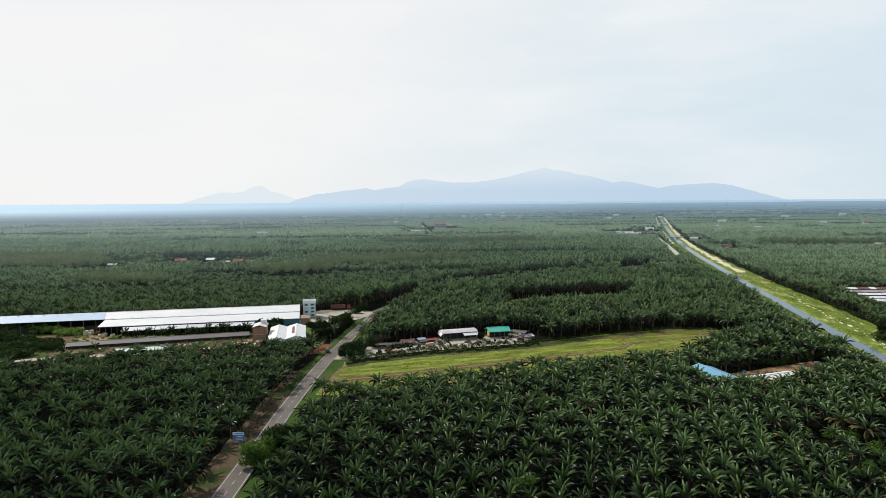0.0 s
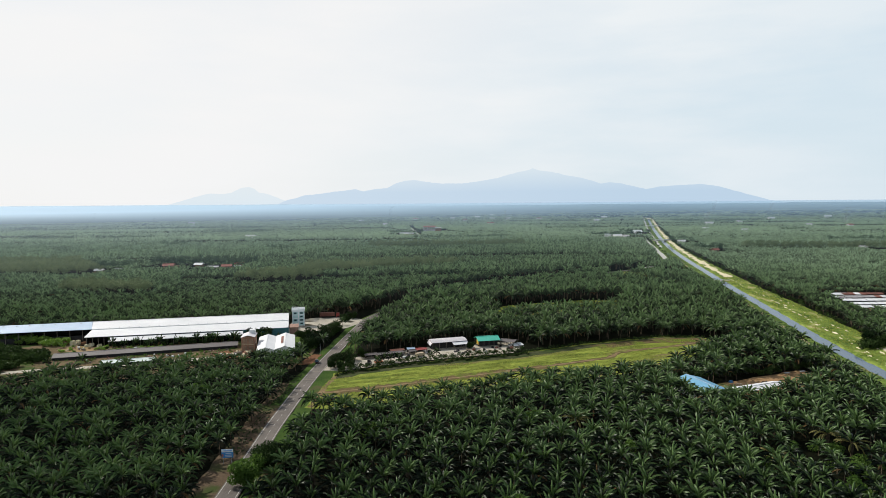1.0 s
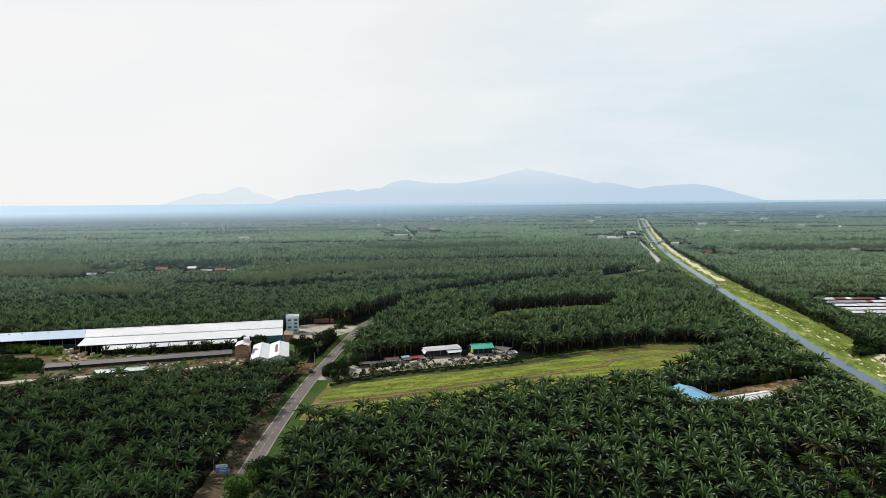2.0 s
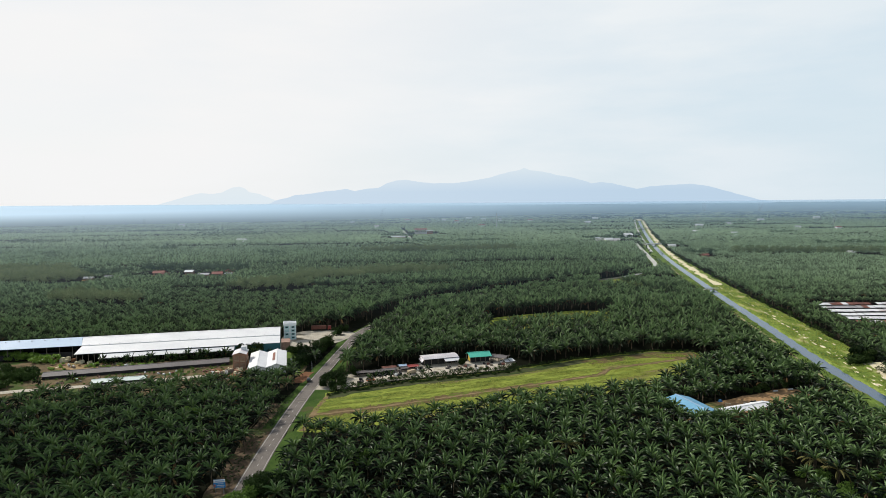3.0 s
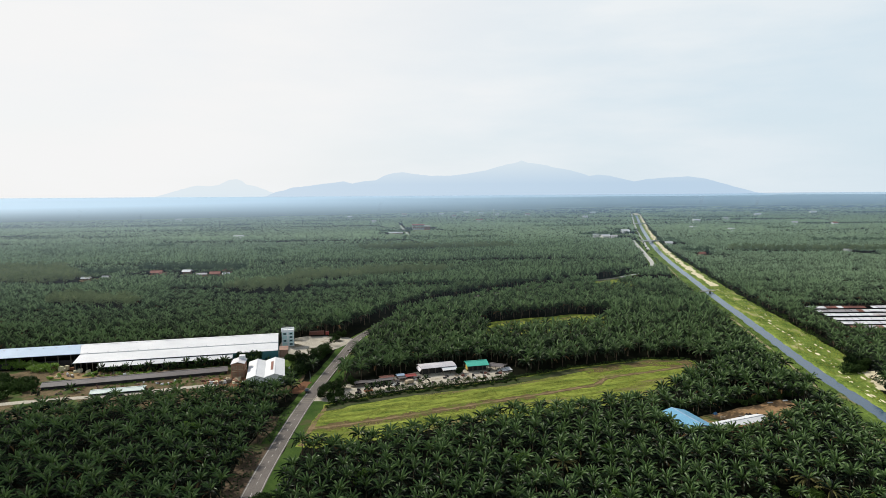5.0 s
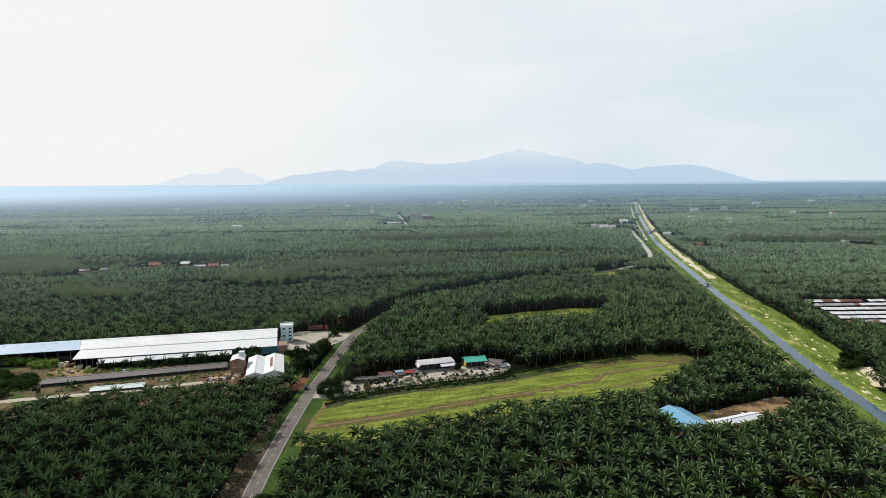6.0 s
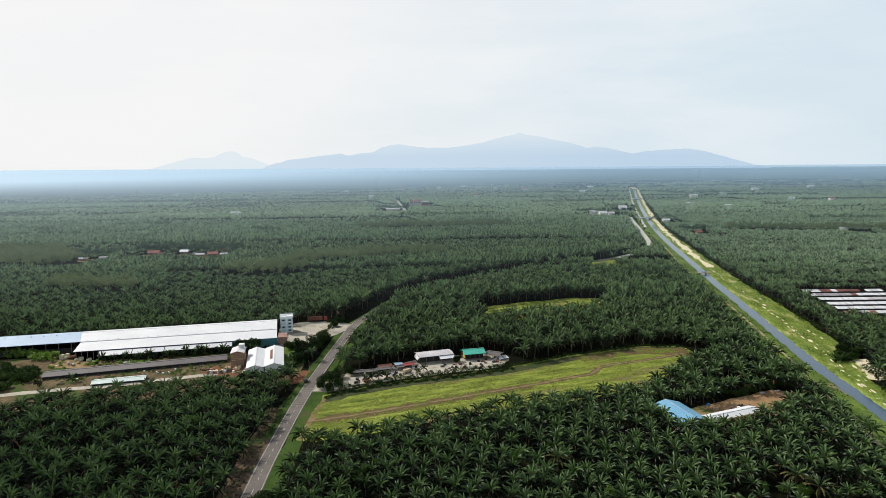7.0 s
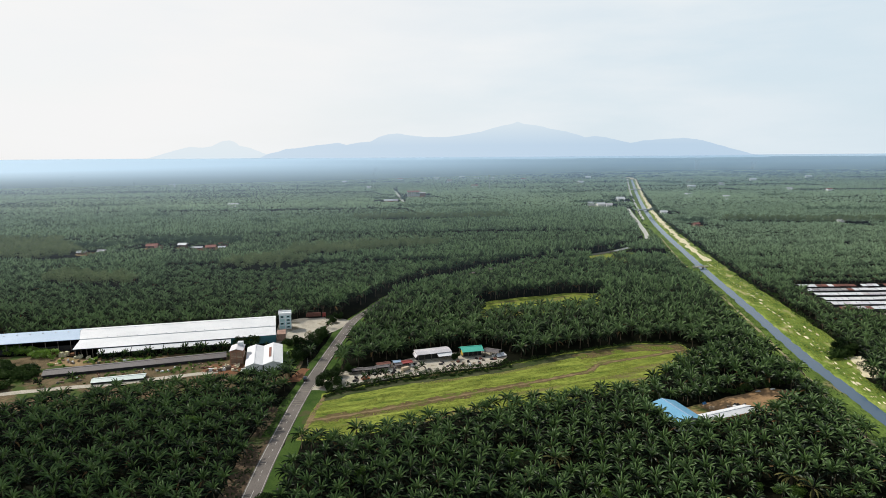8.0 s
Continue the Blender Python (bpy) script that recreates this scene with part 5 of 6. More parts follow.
for x in (-13.0, -4.4, 4.4, 13.0):
    part("pier", Build().box(x, -5.6, 0, 1.2, 1.0, 10.5), WALL_WHITE, blk)
part("wing", Build().box(20.5, 1, 0, 14, 8, 7.5), WALL_BRICK, blk, "lower brick-coloured wing")
part("wing_roof", Build().slab((13.6, -3.8, 7.6), (28, -3.8, 7.6), (28, 5.6, 9.0), (13.6, 5.6, 9.0), 0.25), ROOF_DULL, blk)
# scattered far roofs
random.seed(21)
for x, y in ((-60, 2120), (60, 2140), (190, 2150), (240, 2120), (560, 2150), (-700, 1900), (820, 1750), (960, 1500), (150, 1750), (-350, 1250), (727, 2737), (761, 2730), (215, 2455), (149, 2248), (1150, 3070), (1449, 2587), (1715, 2938), (1930, 2960), (1985, 2962), (884, 1534), (631, 1323), (580, 1391), (95, 2010), (330, 2060), (-220, 1980), (470, 1890), (1010, 1950), (1260, 2080), (-480, 2240), (700, 1660), (-130, 1730)):
    house(x, y, random.uniform(-15, 15), random.uniform(14, 26), 11, 7.5, random.choice((ROOF_WHITE, ROOF_WHITE, ROOF_TILE, ROOF_DULL)), "small far building showing above the palm canopy", wall=WALL_WHITE)
mast = thing("mast", 175, 1620, 0, 0, "thin far steel lattice mast above the palms", "mast")
part("pole", Build().tube([(0, 0, 0), (0, 0, 42)], [0.8, 0.25], 6), STEEL, mast)
part("antenna", Build().box(0, 0, 38, 1.4, 1.4, 3), STEEL, mast)

# ---- thin smoke ----
for x, y, h, r in ((-134, 1956, 44, 5), (353, 1446, 26, 3), (587, 1417, 34, 5), (990, 2311, 50, 8), (1134, 2200, 46, 7), (809, 1283, 46, 4), (-880, 1700, 36, 4), (-690, 1620, 30, 3)):
    k = random.uniform(0.1, 0.25)
    single("smoke", Build().tube([(k * h * f ** 2, 0, 6 + h * f) for f in np.linspace(0, 1, 9)], [r * (0.15 + f) for f in np.linspace(0, 1, 9)], 10), SMOKE, "thin white smoke rising from the plantation", "smoke", "thin smoke plumes", at=pose(x, y, 0))


# ---- broadleaf trees and shrubs ----
def leaf_cloud(rng, lobes, count, size):
    """Small leaf triangles spread over several uneven lobes: (x, y, z, r)."""
    lob = np.array(lobes, float)
    pick = rng.choice(len(lob), count, p=lob[:, 3] ** 2 / (lob[:, 3] ** 2).sum())
    d = rng.normal(size=(count, 3))
    d /= np.linalg.norm(d, axis=1)[:, None]
    r = lob[pick, 3:4] * rng.uniform(0.55, 1.08, (count, 1))
    c = lob[pick, :3] + d * r * np.array([1, 1, 0.8])
    a, b = rng.normal(size=(count, 3)), rng.normal(size=(count, 3))
    a /= np.linalg.norm(a, axis=1)[:, None]
    b -= (a * b).sum(1)[:, None] * a
    b /= np.linalg.norm(b, axis=1)[:, None]
    s = size * rng.uniform(0.6, 1.3, (count, 1))
    v = np.stack([c - a * s, c + a * s * 0.6 + b * s * 0.5, c + a * s * 0.5 - b * s * 0.6], 1).reshape(-1, 3)
    return v, np.arange(count * 3).reshape(-1, 3)


def make_lobes(rng, n, spread, z0, z1, r0, r1):
    return [(rng.uniform(-spread, spread), rng.uniform(-spread, spread), rng.uniform(z0, z1), rng.uniform(r0, r1)) for _ in range(n)]


def tree(x, y, h, spread, mat, label, seed, count=1500, size=0.34):
    rng = np.random.default_rng(seed)
    t = thing("tree", x, y, 0, 0, label, "tree")
    trunk = Build()
    trunk.tube([(0, 0, 0), (0.1, 0.05, h * 0.3), (0.2, 0.1, h * 0.6)], [0.28, 0.2, 0.12], 7)
    for _ in range(5):
        a = rng.uniform(0, 6.28)
        trunk.tube([(0.05, 0.05, h * 0.3), (spread * 0.4 * math.cos(a), spread * 0.4 * math.sin(a), h * 0.55), (spread * 0.7 * math.cos(a), spread * 0.7 * math.sin(a), h * 0.75)], [0.12, 0.08, 0.03], 5)
    part("trunk", trunk, BARK, t)
    v, f = leaf_cloud(rng, make_lobes(rng, 11, spread * 0.7, h * 0.22, h * 0.8, spread * 0.32, spread * 0.52), count, size)
    part("crown", np_mesh("crown", v, f, [mat]), mat, t)
    return t


TREES = [(-53.2, 193.8, 7.2, 5.0), (-49.5, 197.5, 7.0, 4.6),
         (-49.8, 311, 6.5, 4.2), (-46.5, 318, 7, 4.6), (-43.0, 312, 5, 3.2), (-46.0, 306, 4.6, 2.8), (-43.5, 324, 6.5, 3.8), (-38, 330, 5.5, 3.2),
         (-69.5, 350, 5.0, 3.6), (-67.5, 358, 5.6, 3.8), (-66.8, 367, 6.2, 4.0), (-65.2, 376, 6.4, 4.2), (-63.5, 385, 6.5, 4.0), (-62, 393, 5.2, 3.2), (-73.5, 380, 4.6, 3.0), (-79, 378, 4.2, 2.8), (-60.5, 428, 4.6, 3.0), (-57, 437, 4.2, 2.8),
         (-106, 376, 5.5, 3.2), (-100, 381, 5.2, 3.0), (17.5, 347.5, 3.0, 1.8), (178, 286, 4.2, 3.0), (111.5, 246.5, 6.0, 3.4)]
for i, (x, y, h, s) in enumerate(TREES):
    big = 1.3 if 345 < y < 400 else 0.95 if 300 < y < 332 else 1.12
    tree(x, y, h * big, s * big, LEAF, "dense dark green roadside broadleaf tree", 100 + i, 4600 if i < 2 else 2400, 0.42 if i < 2 else 0.34)
for i, (x, y, h, s) in enumerate(((232, 347, 6.5, 4.0), (240, 354, 7.5, 4.6), (229, 341, 4.5, 3.0), (238, 346, 6.0, 3.6))):
    tree(x, y, h, s, LEAF, "dark bushy tree on the canal bank", 220 + i, 2400, 0.36)
tree(-57.0, 184.6, 7.4, 4.9, LEAF_FRESH, "fresh green bushy tree overhanging the road", 171, 4600, 0.4)
for i, (x, y) in enumerate(((23, 187), (31, 222), (57, 196), (-24, 214), (66, 232), (84, 152), (108, 168), (47, 151), (18, 160), (-96, 262))):
    tree(x, y, 8.0, 3.2, LEAF_FRESH, "lone broadleaf tree growing among the oil palms", 180 + i, 1500)


def shrubs(name, spots, mat, label, seed, per=260, size=0.3):
    """Many low clumps, one mesh."""
    rng = np.random.default_rng(seed)
    vs, fs, ts, k = [], [], [], 0
    for x, y, r, h in spots:
        v, f = leaf_cloud(rng, make_lobes(rng, 4, r * 0.6, h * 0.25, h * 0.7, r * 0.35, r * 0.6), per, size)
        v[:, 2] = np.maximum(v[:, 2], 0.02)
        vs.append(v + np.array([x, y, 0]))
        fs.append(f + k)
        ts.append(np.full(len(v), rng.uniform(0, 0.6)))
        k += len(v)
    single(name, np_mesh(name, np.vstack(vs), np.vstack(fs), [mat], np.concatenate(ts)), mat, label, "shrubs", kind="stuff")


rng = np.random.default_rng(8)
hedge = []
for f in np.linspace(0, 1, 62):
    x = -47 + 92 * f
    hedge.append((x, np.interp(x, [-48, -14, 39, 46], [301.5, 318.5, 334.5, 339]) + rng.uniform(-0.8, 0.8), rng.uniform(1.5, 3.0), rng.uniform(2.2, 5.0)))
    hedge.append((x + 0.7, hedge[-1][1] - rng.uniform(2.0, 5.5), rng.uniform(0.8, 1.8), rng.uniform(0.7, 1.8)))
shrubs("hedge", hedge, LEAF, "rough dark hedge between compound and field", 31, 260, 0.24)
rough_edge = []
for f in np.linspace(0, 1, 60):
    x = 46 + 108 * f
    rough_edge.append((x, np.interp(x, [46, 80, 128, 150, 156], [338, 355.5, 371.5, 370, 350]) + rng.uniform(-1.5, 0.8), rng.uniform(1.0, 2.0), rng.uniform(0.6, 1.5)))
shrubs("scrub", rough_edge, LEAF, "dark scrub under the palms at the field's edge", 32, 90, 0.28)
THICKET = [(-204, 313), (-200, 330), (-206, 344), (-222, 352), (-262, 364), (-275, 330), (-262, 300)]
tx, ty = rng.uniform(-275, -198, 520), rng.uniform(298, 366, 520)
within = inside(tx, ty, THICKET)
thicket = [(x, y, rng.uniform(2.4, 4.0), rng.uniform(2.4, 5.0)) for x, y in zip(tx[within], ty[within])][:190]
shrubs("thicket", thicket, LEAF, "dark dense thicket beside the long sheds", 33, 340, 0.6)
shrubs("banana_patch", [(x, 366 - 0.30 * (x + 215) + rng.uniform(-4, 5), rng.uniform(1.6, 2.8), rng.uniform(3.2, 5.6)) for x in rng.uniform(-268, -206, 120)], LEAF_BRIGHT, "bright green banana plants in front of the blue shed", 34, 160, 0.45)
shrubs("yard_weeds", [(rng.uniform(-206, -150), rng.uniform(348, 360), rng.uniform(0.7, 1.7), rng.uniform(0.5, 1.9)) for _ in range(46)], LEAF_BRIGHT, "pale yellow-green weeds on the spoil ground", 39, 90, 0.4)
yard_scrub = []
for _ in range(90):
    f = rng.uniform(0, 1)
    yard_scrub.append((-205 + 96 * f, 322 + 24 * f + rng.normal(0, 4.5), rng.uniform(0.5, 1.3), rng.uniform(0.4, 1.3)))
shrubs("yard_scrub", yard_scrub, LEAF_FRESH, "low weeds scattered over the worn yard", 41, 60, 0.3)
shed_side = []
for f in np.linspace(0, 1, 34):
    x = 14 + 82 * f
    shed_side.append((-195.2 + x * 0.979 + 0.203 * 8.5, 362 + x * 0.203 - 0.979 * 8.5 + rng.uniform(-1.8, 1.8), rng.uniform(0.8, 1.7), rng.uniform(0.8, 3.2)))
shrubs("shed_shrubs", shed_side, LEAF, "dark shrubs along the warehouse canopy", 35, 200, 0.32)
roadside = [(-70 + 9 * f + rng.uniform(-1.5, 1.5), 345 + 53 * f, rng.uniform(2.2, 3.4), rng.uniform(2.5, 4.5)) for f in np.linspace(0, 1, 22)]
shrubs("roadside_shrubs", roadside, LEAF, "dense dark roadside shrubs between road and yard", 38, 420, 0.34)
under = []
for _ in range(150):
    x, y = rng.uniform(88, 190), rng.uniform(128, 205)
    if x > 88 + (205 - y) * 0.25 and x < 0.72 * y + 30:
        under.append((x, y, rng.uniform(1.8, 3.6), rng.uniform(1.8, 4.6)))
shrubs("undergrowth", under, LEAF_FRESH, "tangled green undergrowth among low palms", 36, 300, 0.36)
yard_edge = []
for f in np.linspace(0, 1, 34):
    yard_edge.append((98 + 78 * f + rng.uniform(-1, 1), 281.5 + 2.0 * math.sin(f * 9) + 17.0 * f + rng.uniform(-1.2, 2.5), rng.uniform(1.6, 3.2), rng.uniform(2.2, 5.5)))
shrubs("yard_thicket", yard_edge, LEAF, "dark green undergrowth behind the clay yard", 40, 260, 0.36)
bank_bush = []
cp, cs = along(CANAL[3:9], 9)
for (px, py), (sx, sy) in zip(cp, cs):
    w = np.interp(py, [p[0] for p in EAST_EDGE], [p[1] for p in EAST_EDGE])
    bank_bush.append((px + sx * (w + rng.uniform(-3, 4)), py + sy * w, rng.uniform(1.5, 3.4), rng.uniform(1.5, 4.5)))
    if rng.random() < 0.5:
        bank_bush.append((px - sx * rng.uniform(16, 20), py, rng.uniform(1.2, 2.6), rng.uniform(1.2, 3.2)))
for f in np.linspace(0, 1, 9):
    bank_bush.append((221 + 20 * f, 335 + 11 * f + rng.uniform(-1, 1), rng.uniform(1.6, 2.6), rng.uniform(1.6, 3.4)))
for _ in range(34):
    f = rng.uniform(0, 1)
    bank_bush.append((222 + 27 * f + rng.uniform(-2, 2), 336 + 18 * f + rng.uniform(-5, 5) * (0.4 + f), rng.uniform(1.6, 3.4), rng.uniform(2.0, 5.5)))
shrubs("bank_shrubs", bank_bush, LEAF, "dark shrubs along the canal banks", 37, 150, 0.42)


# ---- grass tufts on the field and banks ----
def tufts(name, poly, count, mat, label, seed, height=0.45):
    rng = np.random.default_rng(seed)
    p = np.array(poly)
    x, y = rng.uniform(p[:, 0].min(), p[:, 0].max(), count * 3), rng.uniform(p[:, 1].min(), p[:, 1].max(), count * 3)
    ok = inside(x, y, poly)
    x, y = x[ok][:count], y[ok][:count]
    away = offset_from(x, y, FIELD_TRACK)[1] > 2.4
    x, y = x[away], y[away]
    away = ~inside(x, y, SCRUB_BELT)
    x, y = x[away], y[away]
    # tussocks stand in streaks along the field
    clump = np.array([noise.noise(((a * 0.94 + b * 0.34) * 0.05, (b * 0.94 - a * 0.34) * 0.38, seed)) for a, b in zip(x, y)]) > -0.05
    x, y = x[clump], y[clump]
    n = len(x)
    ang, h, w = rng.uniform(0, 6.28, n), height * rng.uniform(0.5, 1.5, n), rng.uniform(0.15, 0.5, n)
    base = np.stack([x, y, np.full(n, 0.06)], 1)
    u = np.stack([np.cos(ang), np.sin(ang), np.zeros(n)], 1)
    s = np.stack([-np.sin(ang), np.cos(ang), np.zeros(n)], 1)
    v = np.stack([base - u * w[:, None], base + u * w[:, None], base + s * w[:, None], base - s * w[:, None], base + np.stack([rng.uniform(-.3, .3, n), rng.uniform(-.3, .3, n), h], 1)], 1)
    f = np.array([(0, 3, 4), (3, 1, 4), (1, 2, 4), (2, 0, 4)])
    f = (f[None] + 5 * np.arange(n)[:, None, None]).reshape(-1, 3)
    single(name, np_mesh(name, v.reshape(-1, 3), f, [mat], np.repeat(rng.uniform(0, 0.8, n), 5)), mat, label, "grass", kind="stuff")


FIELD_TUFT = foliage("field_tuft", (0.125, 0.165, 0.030), (0.31, 0.34, 0.07), 0.8, 0.6, 0.1)
tufts("field_grass", FIELD, 20000, FIELD_TUFT, "tussocky yellow-green grass of the field", 3, 0.2)
bank_l, bank_r = [], []
for (px, py), (sx, sy) in zip(cp, cs):
    if 215 < py < 640:
        w = np.interp(py, [p[0] for p in EAST_EDGE], [p[1] for p in EAST_EDGE]) - 1
        bank_l.append((px + sx * 5.2, py + sy * 5.2))
        bank_r.append((px + sx * w, py + sy * w))
tufts("bank_tufts", bank_l + bank_r[::-1], 4200, FIELD_TUFT, "tussocky grass of the canal bank", 6, 0.5)
bank_l, bank_r = [], []
for (px, py), (sx, sy) in zip(cp, cs):
    if 215 < py < 640:
        bank_l.append((px - sx * 17, py - sy * 17))
        bank_r.append((px - sx * 5.2, py - sy * 5.2))
tufts("west_bank_tufts", bank_l + bank_r[::-1], 3000, foliage("bank_tuft", (0.012, 0.03, 0.006), (0.06, 0.09, 0.02), 0.7, 0.3, 0.1), "rough green grass of the western bank", 7, 0.55)
tufts("verge_tufts", [(-69, 200), (-64, 200), (-63, 300), (-68, 300)], 700, foliage("verge_tuft", (0.014, 0.026, 0.008), (0.045, 0.06, 0.018), 0.7, 0.3, 0.2), "rough grass on the road verge", 5, 0.4)


# ---- oil palms ----
def frond(rng, az, elev, length, bend, leaflets, wide, lod):
    """One arching frond from the crown's heart: it rises, bows over and hangs at the tip. Leaflets fall to both sides of its rib."""
    n = leaflets + 1
    s = np.linspace(0, 1, n)
    e = elev - bend * s ** 1.25
    step = length / leaflets
    r = np.concatenate([[0], np.cumsum(np.cos(e[:-1]) * step)])
    z = np.concatenate([[0], np.cumsum(np.sin(e[:-1]) * step)])
    ca, sa = math.cos(az), math.sin(az)
    sway = rng.uniform(-0.10, 0.10) * length * s ** 2
    rib = np.stack([r * ca - sway * sa, r * sa + sway * ca, z], 1)
    side = np.array([-sa, ca, 0.0])
    v, f = [], []
    if lod == 3:
        # far off: one bowed blade
        w = side * wide * 0.5
        v += [rib[0], rib[1] - w, rib[1] + w, rib[2]]
        return np.array(v), np.array([(0, 1, 2), (2, 1, 3)])
    twist = rng.uniform(-0.3, 0.3)
    fold = rng.uniform(0.40, 0.75)
    for i in range(n - 1):
        m = (s[i] + s[i + 1]) / 2
        if lod == 0 and m < 0.12:
            continue
        w = wide * min(1, 0.30 + 2.4 * m) * (1.05 - 0.70 * m ** 2.5) * rng.uniform(0.85, 1.15)
        fwd = rib[min(i + 2, n - 1)] - rib[i]
        fwd = fwd / (np.linalg.norm(fwd) + 1e-9)
        up = np.cross(fwd, side)
        up = up if up[2] > 0 or abs(up[2]) < 0.3 else -up
        for sg in (-1, 1):
            k = len(v)
            tip = (rib[i] + rib[i + 1]) / 2 + side * sg * w * 0.62 + fwd * w * 0.72 - up * w * (fold + 0.3 * sg * twist + rng.uniform(-0.1, 0.1)) - np.array([0, 0, w * 0.12])
            v += [rib[i], rib[i + 1] if lod == 4 else rib[min(i + 2, n - 1)], tip]
            f.append((k, k + 1, k + 2) if sg < 0 else (k + 1, k, k + 2))
    if lod in (0, 4):
        k = len(v)
        lift = np.array([0, 0, 0.07])
        half = n // 2
        v += [rib[0] - side * 0.1, rib[0] + side * 0.1, rib[half] + side * 0.05 + lift, rib[half] - side * 0.05 + lift, rib[-1]]
        f += [(k, k + 1, k + 2), (k, k + 2, k + 3), (k + 3, k + 2, k + 4)]
    return np.array(v), np.array(f)


def crown(seed, lod, trunk_h, skirt=0.93):
    """Leaf triangles of one palm about its foot, and which are dry."""
    rng = np.random.default_rng(seed)
    count, leaflets = ((26, 8), (16, 4), (10, 2), (5, 2), (34, 26))[lod]
    vs, fs, slots, painted_tones, k = [], [], [], [], 0
    for i in range(count):
        q = (i + 0.5) / count
        az = i * 2.39996 + rng.uniform(-0.25, 0.25)
        elev = radians((86 - 66 * q, 84 - 64 * q, 76 - 56 * q, 66 - 46 * q, 86 - 66 * q)[lod] + rng.uniform(-8, 8))
        length = (3.5 + 2.5 * math.sin(math.pi * (0.14 + 0.5 * q))) * rng.uniform(0.88, 1.12) * (0.82, 0.82, 0.82, 0.82, 0.82)[lod]
        bend = radians((66 + 52 * q) + rng.uniform(-14, 16))
        wide = (0.70, 0.92, 1.3, 1.7, 0.75)[lod]
        v, f = frond(rng, az, elev, length, bend, leaflets, wide, lod)
        v = v + np.array([0.25 * math.cos(az), 0.25 * math.sin(az), trunk_h - 0.5 * q])
        vs.append(v)
        fs.append(f + k)
        dry = lod in (0, 1, 4) and q > skirt and rng.random() < (0.3 if skirt > 0.9 else 0.85)
        slots.append(np.full(len(f), 1 if dry else 0))
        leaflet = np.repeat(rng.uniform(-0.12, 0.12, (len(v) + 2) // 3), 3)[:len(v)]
        # fresh heart fronds lighter; outer ones darkened to paint the crown's shade
        painted_tones.append(1.15 * max(0, 1 - q / 0.62) ** 1.1 - 0.15 + rng.uniform(-0.36, 0.36) + leaflet)
        k += len(v)
    return np.vstack(vs), np.vstack(fs), np.concatenate(slots), np.concatenate(painted_tones)


def trunk_mesh(h):
    b = Build()
    zs = np.linspace(0, h, 7)
    b.tube([(0.06 * math.sin(z * 2), 0.06 * math.cos(z * 3), z) for z in zs], [0.5, 0.4, 0.36, 0.38, 0.42, 0.55, 0.3], 7)
    for i in range(14):
        a, z = i * 2.4, h * (0.55 + 0.03 * i)
        b.box(0.42 * math.cos(a), 0.42 * math.sin(a), z, 0.2, 0.2, 0.45, a, 0.5)
    return b


def planted(y0, y1, slope=0.74, margin=26, pitch=6.9):
    """Feet of the palms on a slightly jittered triangular grid, clear of roads, yards and water."""
    rng = np.random.default_rng(77)
    turn = radians(14)
    reach = max(abs(y0), abs(y1)) * 1.5 + 300
    a = np.arange(-reach, reach, pitch)
    rows = np.arange(-reach, reach, pitch * 0.866)
    gx, gy = np.meshgrid(a, rows)
    gx = gx + (np.arange(len(rows)) % 2)[:, None] * pitch / 2
    x = gx * math.cos(turn) - gy * math.sin(turn)
    y = gx * math.sin(turn) + gy * math.cos(turn)
    x, y = x.ravel(), y.ravel()
    keep = (y >= y0) & (y < y1) & (np.abs(x) < slope * np.abs(y) + margin)
    x, y = x[keep], y[keep]
    loose = 0.7 + np.clip(y, 0, 2000) / 1300
    x, y = x + rng.normal(0, 1, len(x)) * loose, y + rng.normal(0, 1, len(y)) * loose
    off, dist = offset_from(x, y, ROAD)
    ok = ~((off > -8.4) & (off < np.where(y < 240, 9.6, 9.8)) & (y < 440)) & ~((off > -12) & (off < 8.5) & (y >= 440) & (y < 620)) & ~((off > -7) & (off < 5.8) & (y >= 620))
    off, dist = offset_from(x, y, CANAL)
    wide = 0.8 + np.interp(y, [p[0] for p in EAST_EDGE], [p[1] for p in EAST_EDGE]) + rng.uniform(-2, 2, len(x))
    ok &= ~((off > np.interp(y, [290, 340, 680, 720], [-19.5, -21.5, -21.5, -20])) & (off < wide))
    for poly in (FIELD, COMPOUND, FACTORY, DIRT_YARD, POULTRY, STRIP, FAR_CLEAR, BLUE_PLOT, WHITE_PLOT, *GROVES):
        ok &= ~inside(x, y, poly)
    # yards keep a margin for the crowns
    for dx, dy in ((2.4, 0), (-2.4, 0), (0, 2.4), (0, -2.4)):
        for poly in (FIELD, COMPOUND, FACTORY, POULTRY):
            ok &= ~inside(x + dx, y + dy, poly)
    for cx, cy, r in HAMLETS:
        ok &= (np.abs(x - cx) > r * 0.9) | (cy - y > r * 0.75 + 0.014 * cy) | (y - cy > 4)
    for c, m, x0, x1 in LANES:
        ok &= ~((np.abs(y - (c + m * x) - 9 * np.sin(x * 0.011 + c)) < 4.6) & (x > x0) & (x < x1) & (np.sin(x * 0.006 + c) > -0.35))
    lane = x + 31 + (y - 1340) * 0.088
    ok &= ~((lane > -6.5) & (lane < 4.2) & (y > 1300) & (y < 1680))
    ok &= rng.random(len(x)) > 0.035
    ok &= ~((np.abs(x + 66) < 5.5) & (y > 180) & (y < 203))
    # stunted corner with undergrowth
    low = (x > 95 + (205 - y) * 0.25) & (y < 205)
    ok &= ~low | (rng.random(len(x)) > 0.22)
    return x[ok], y[ok]


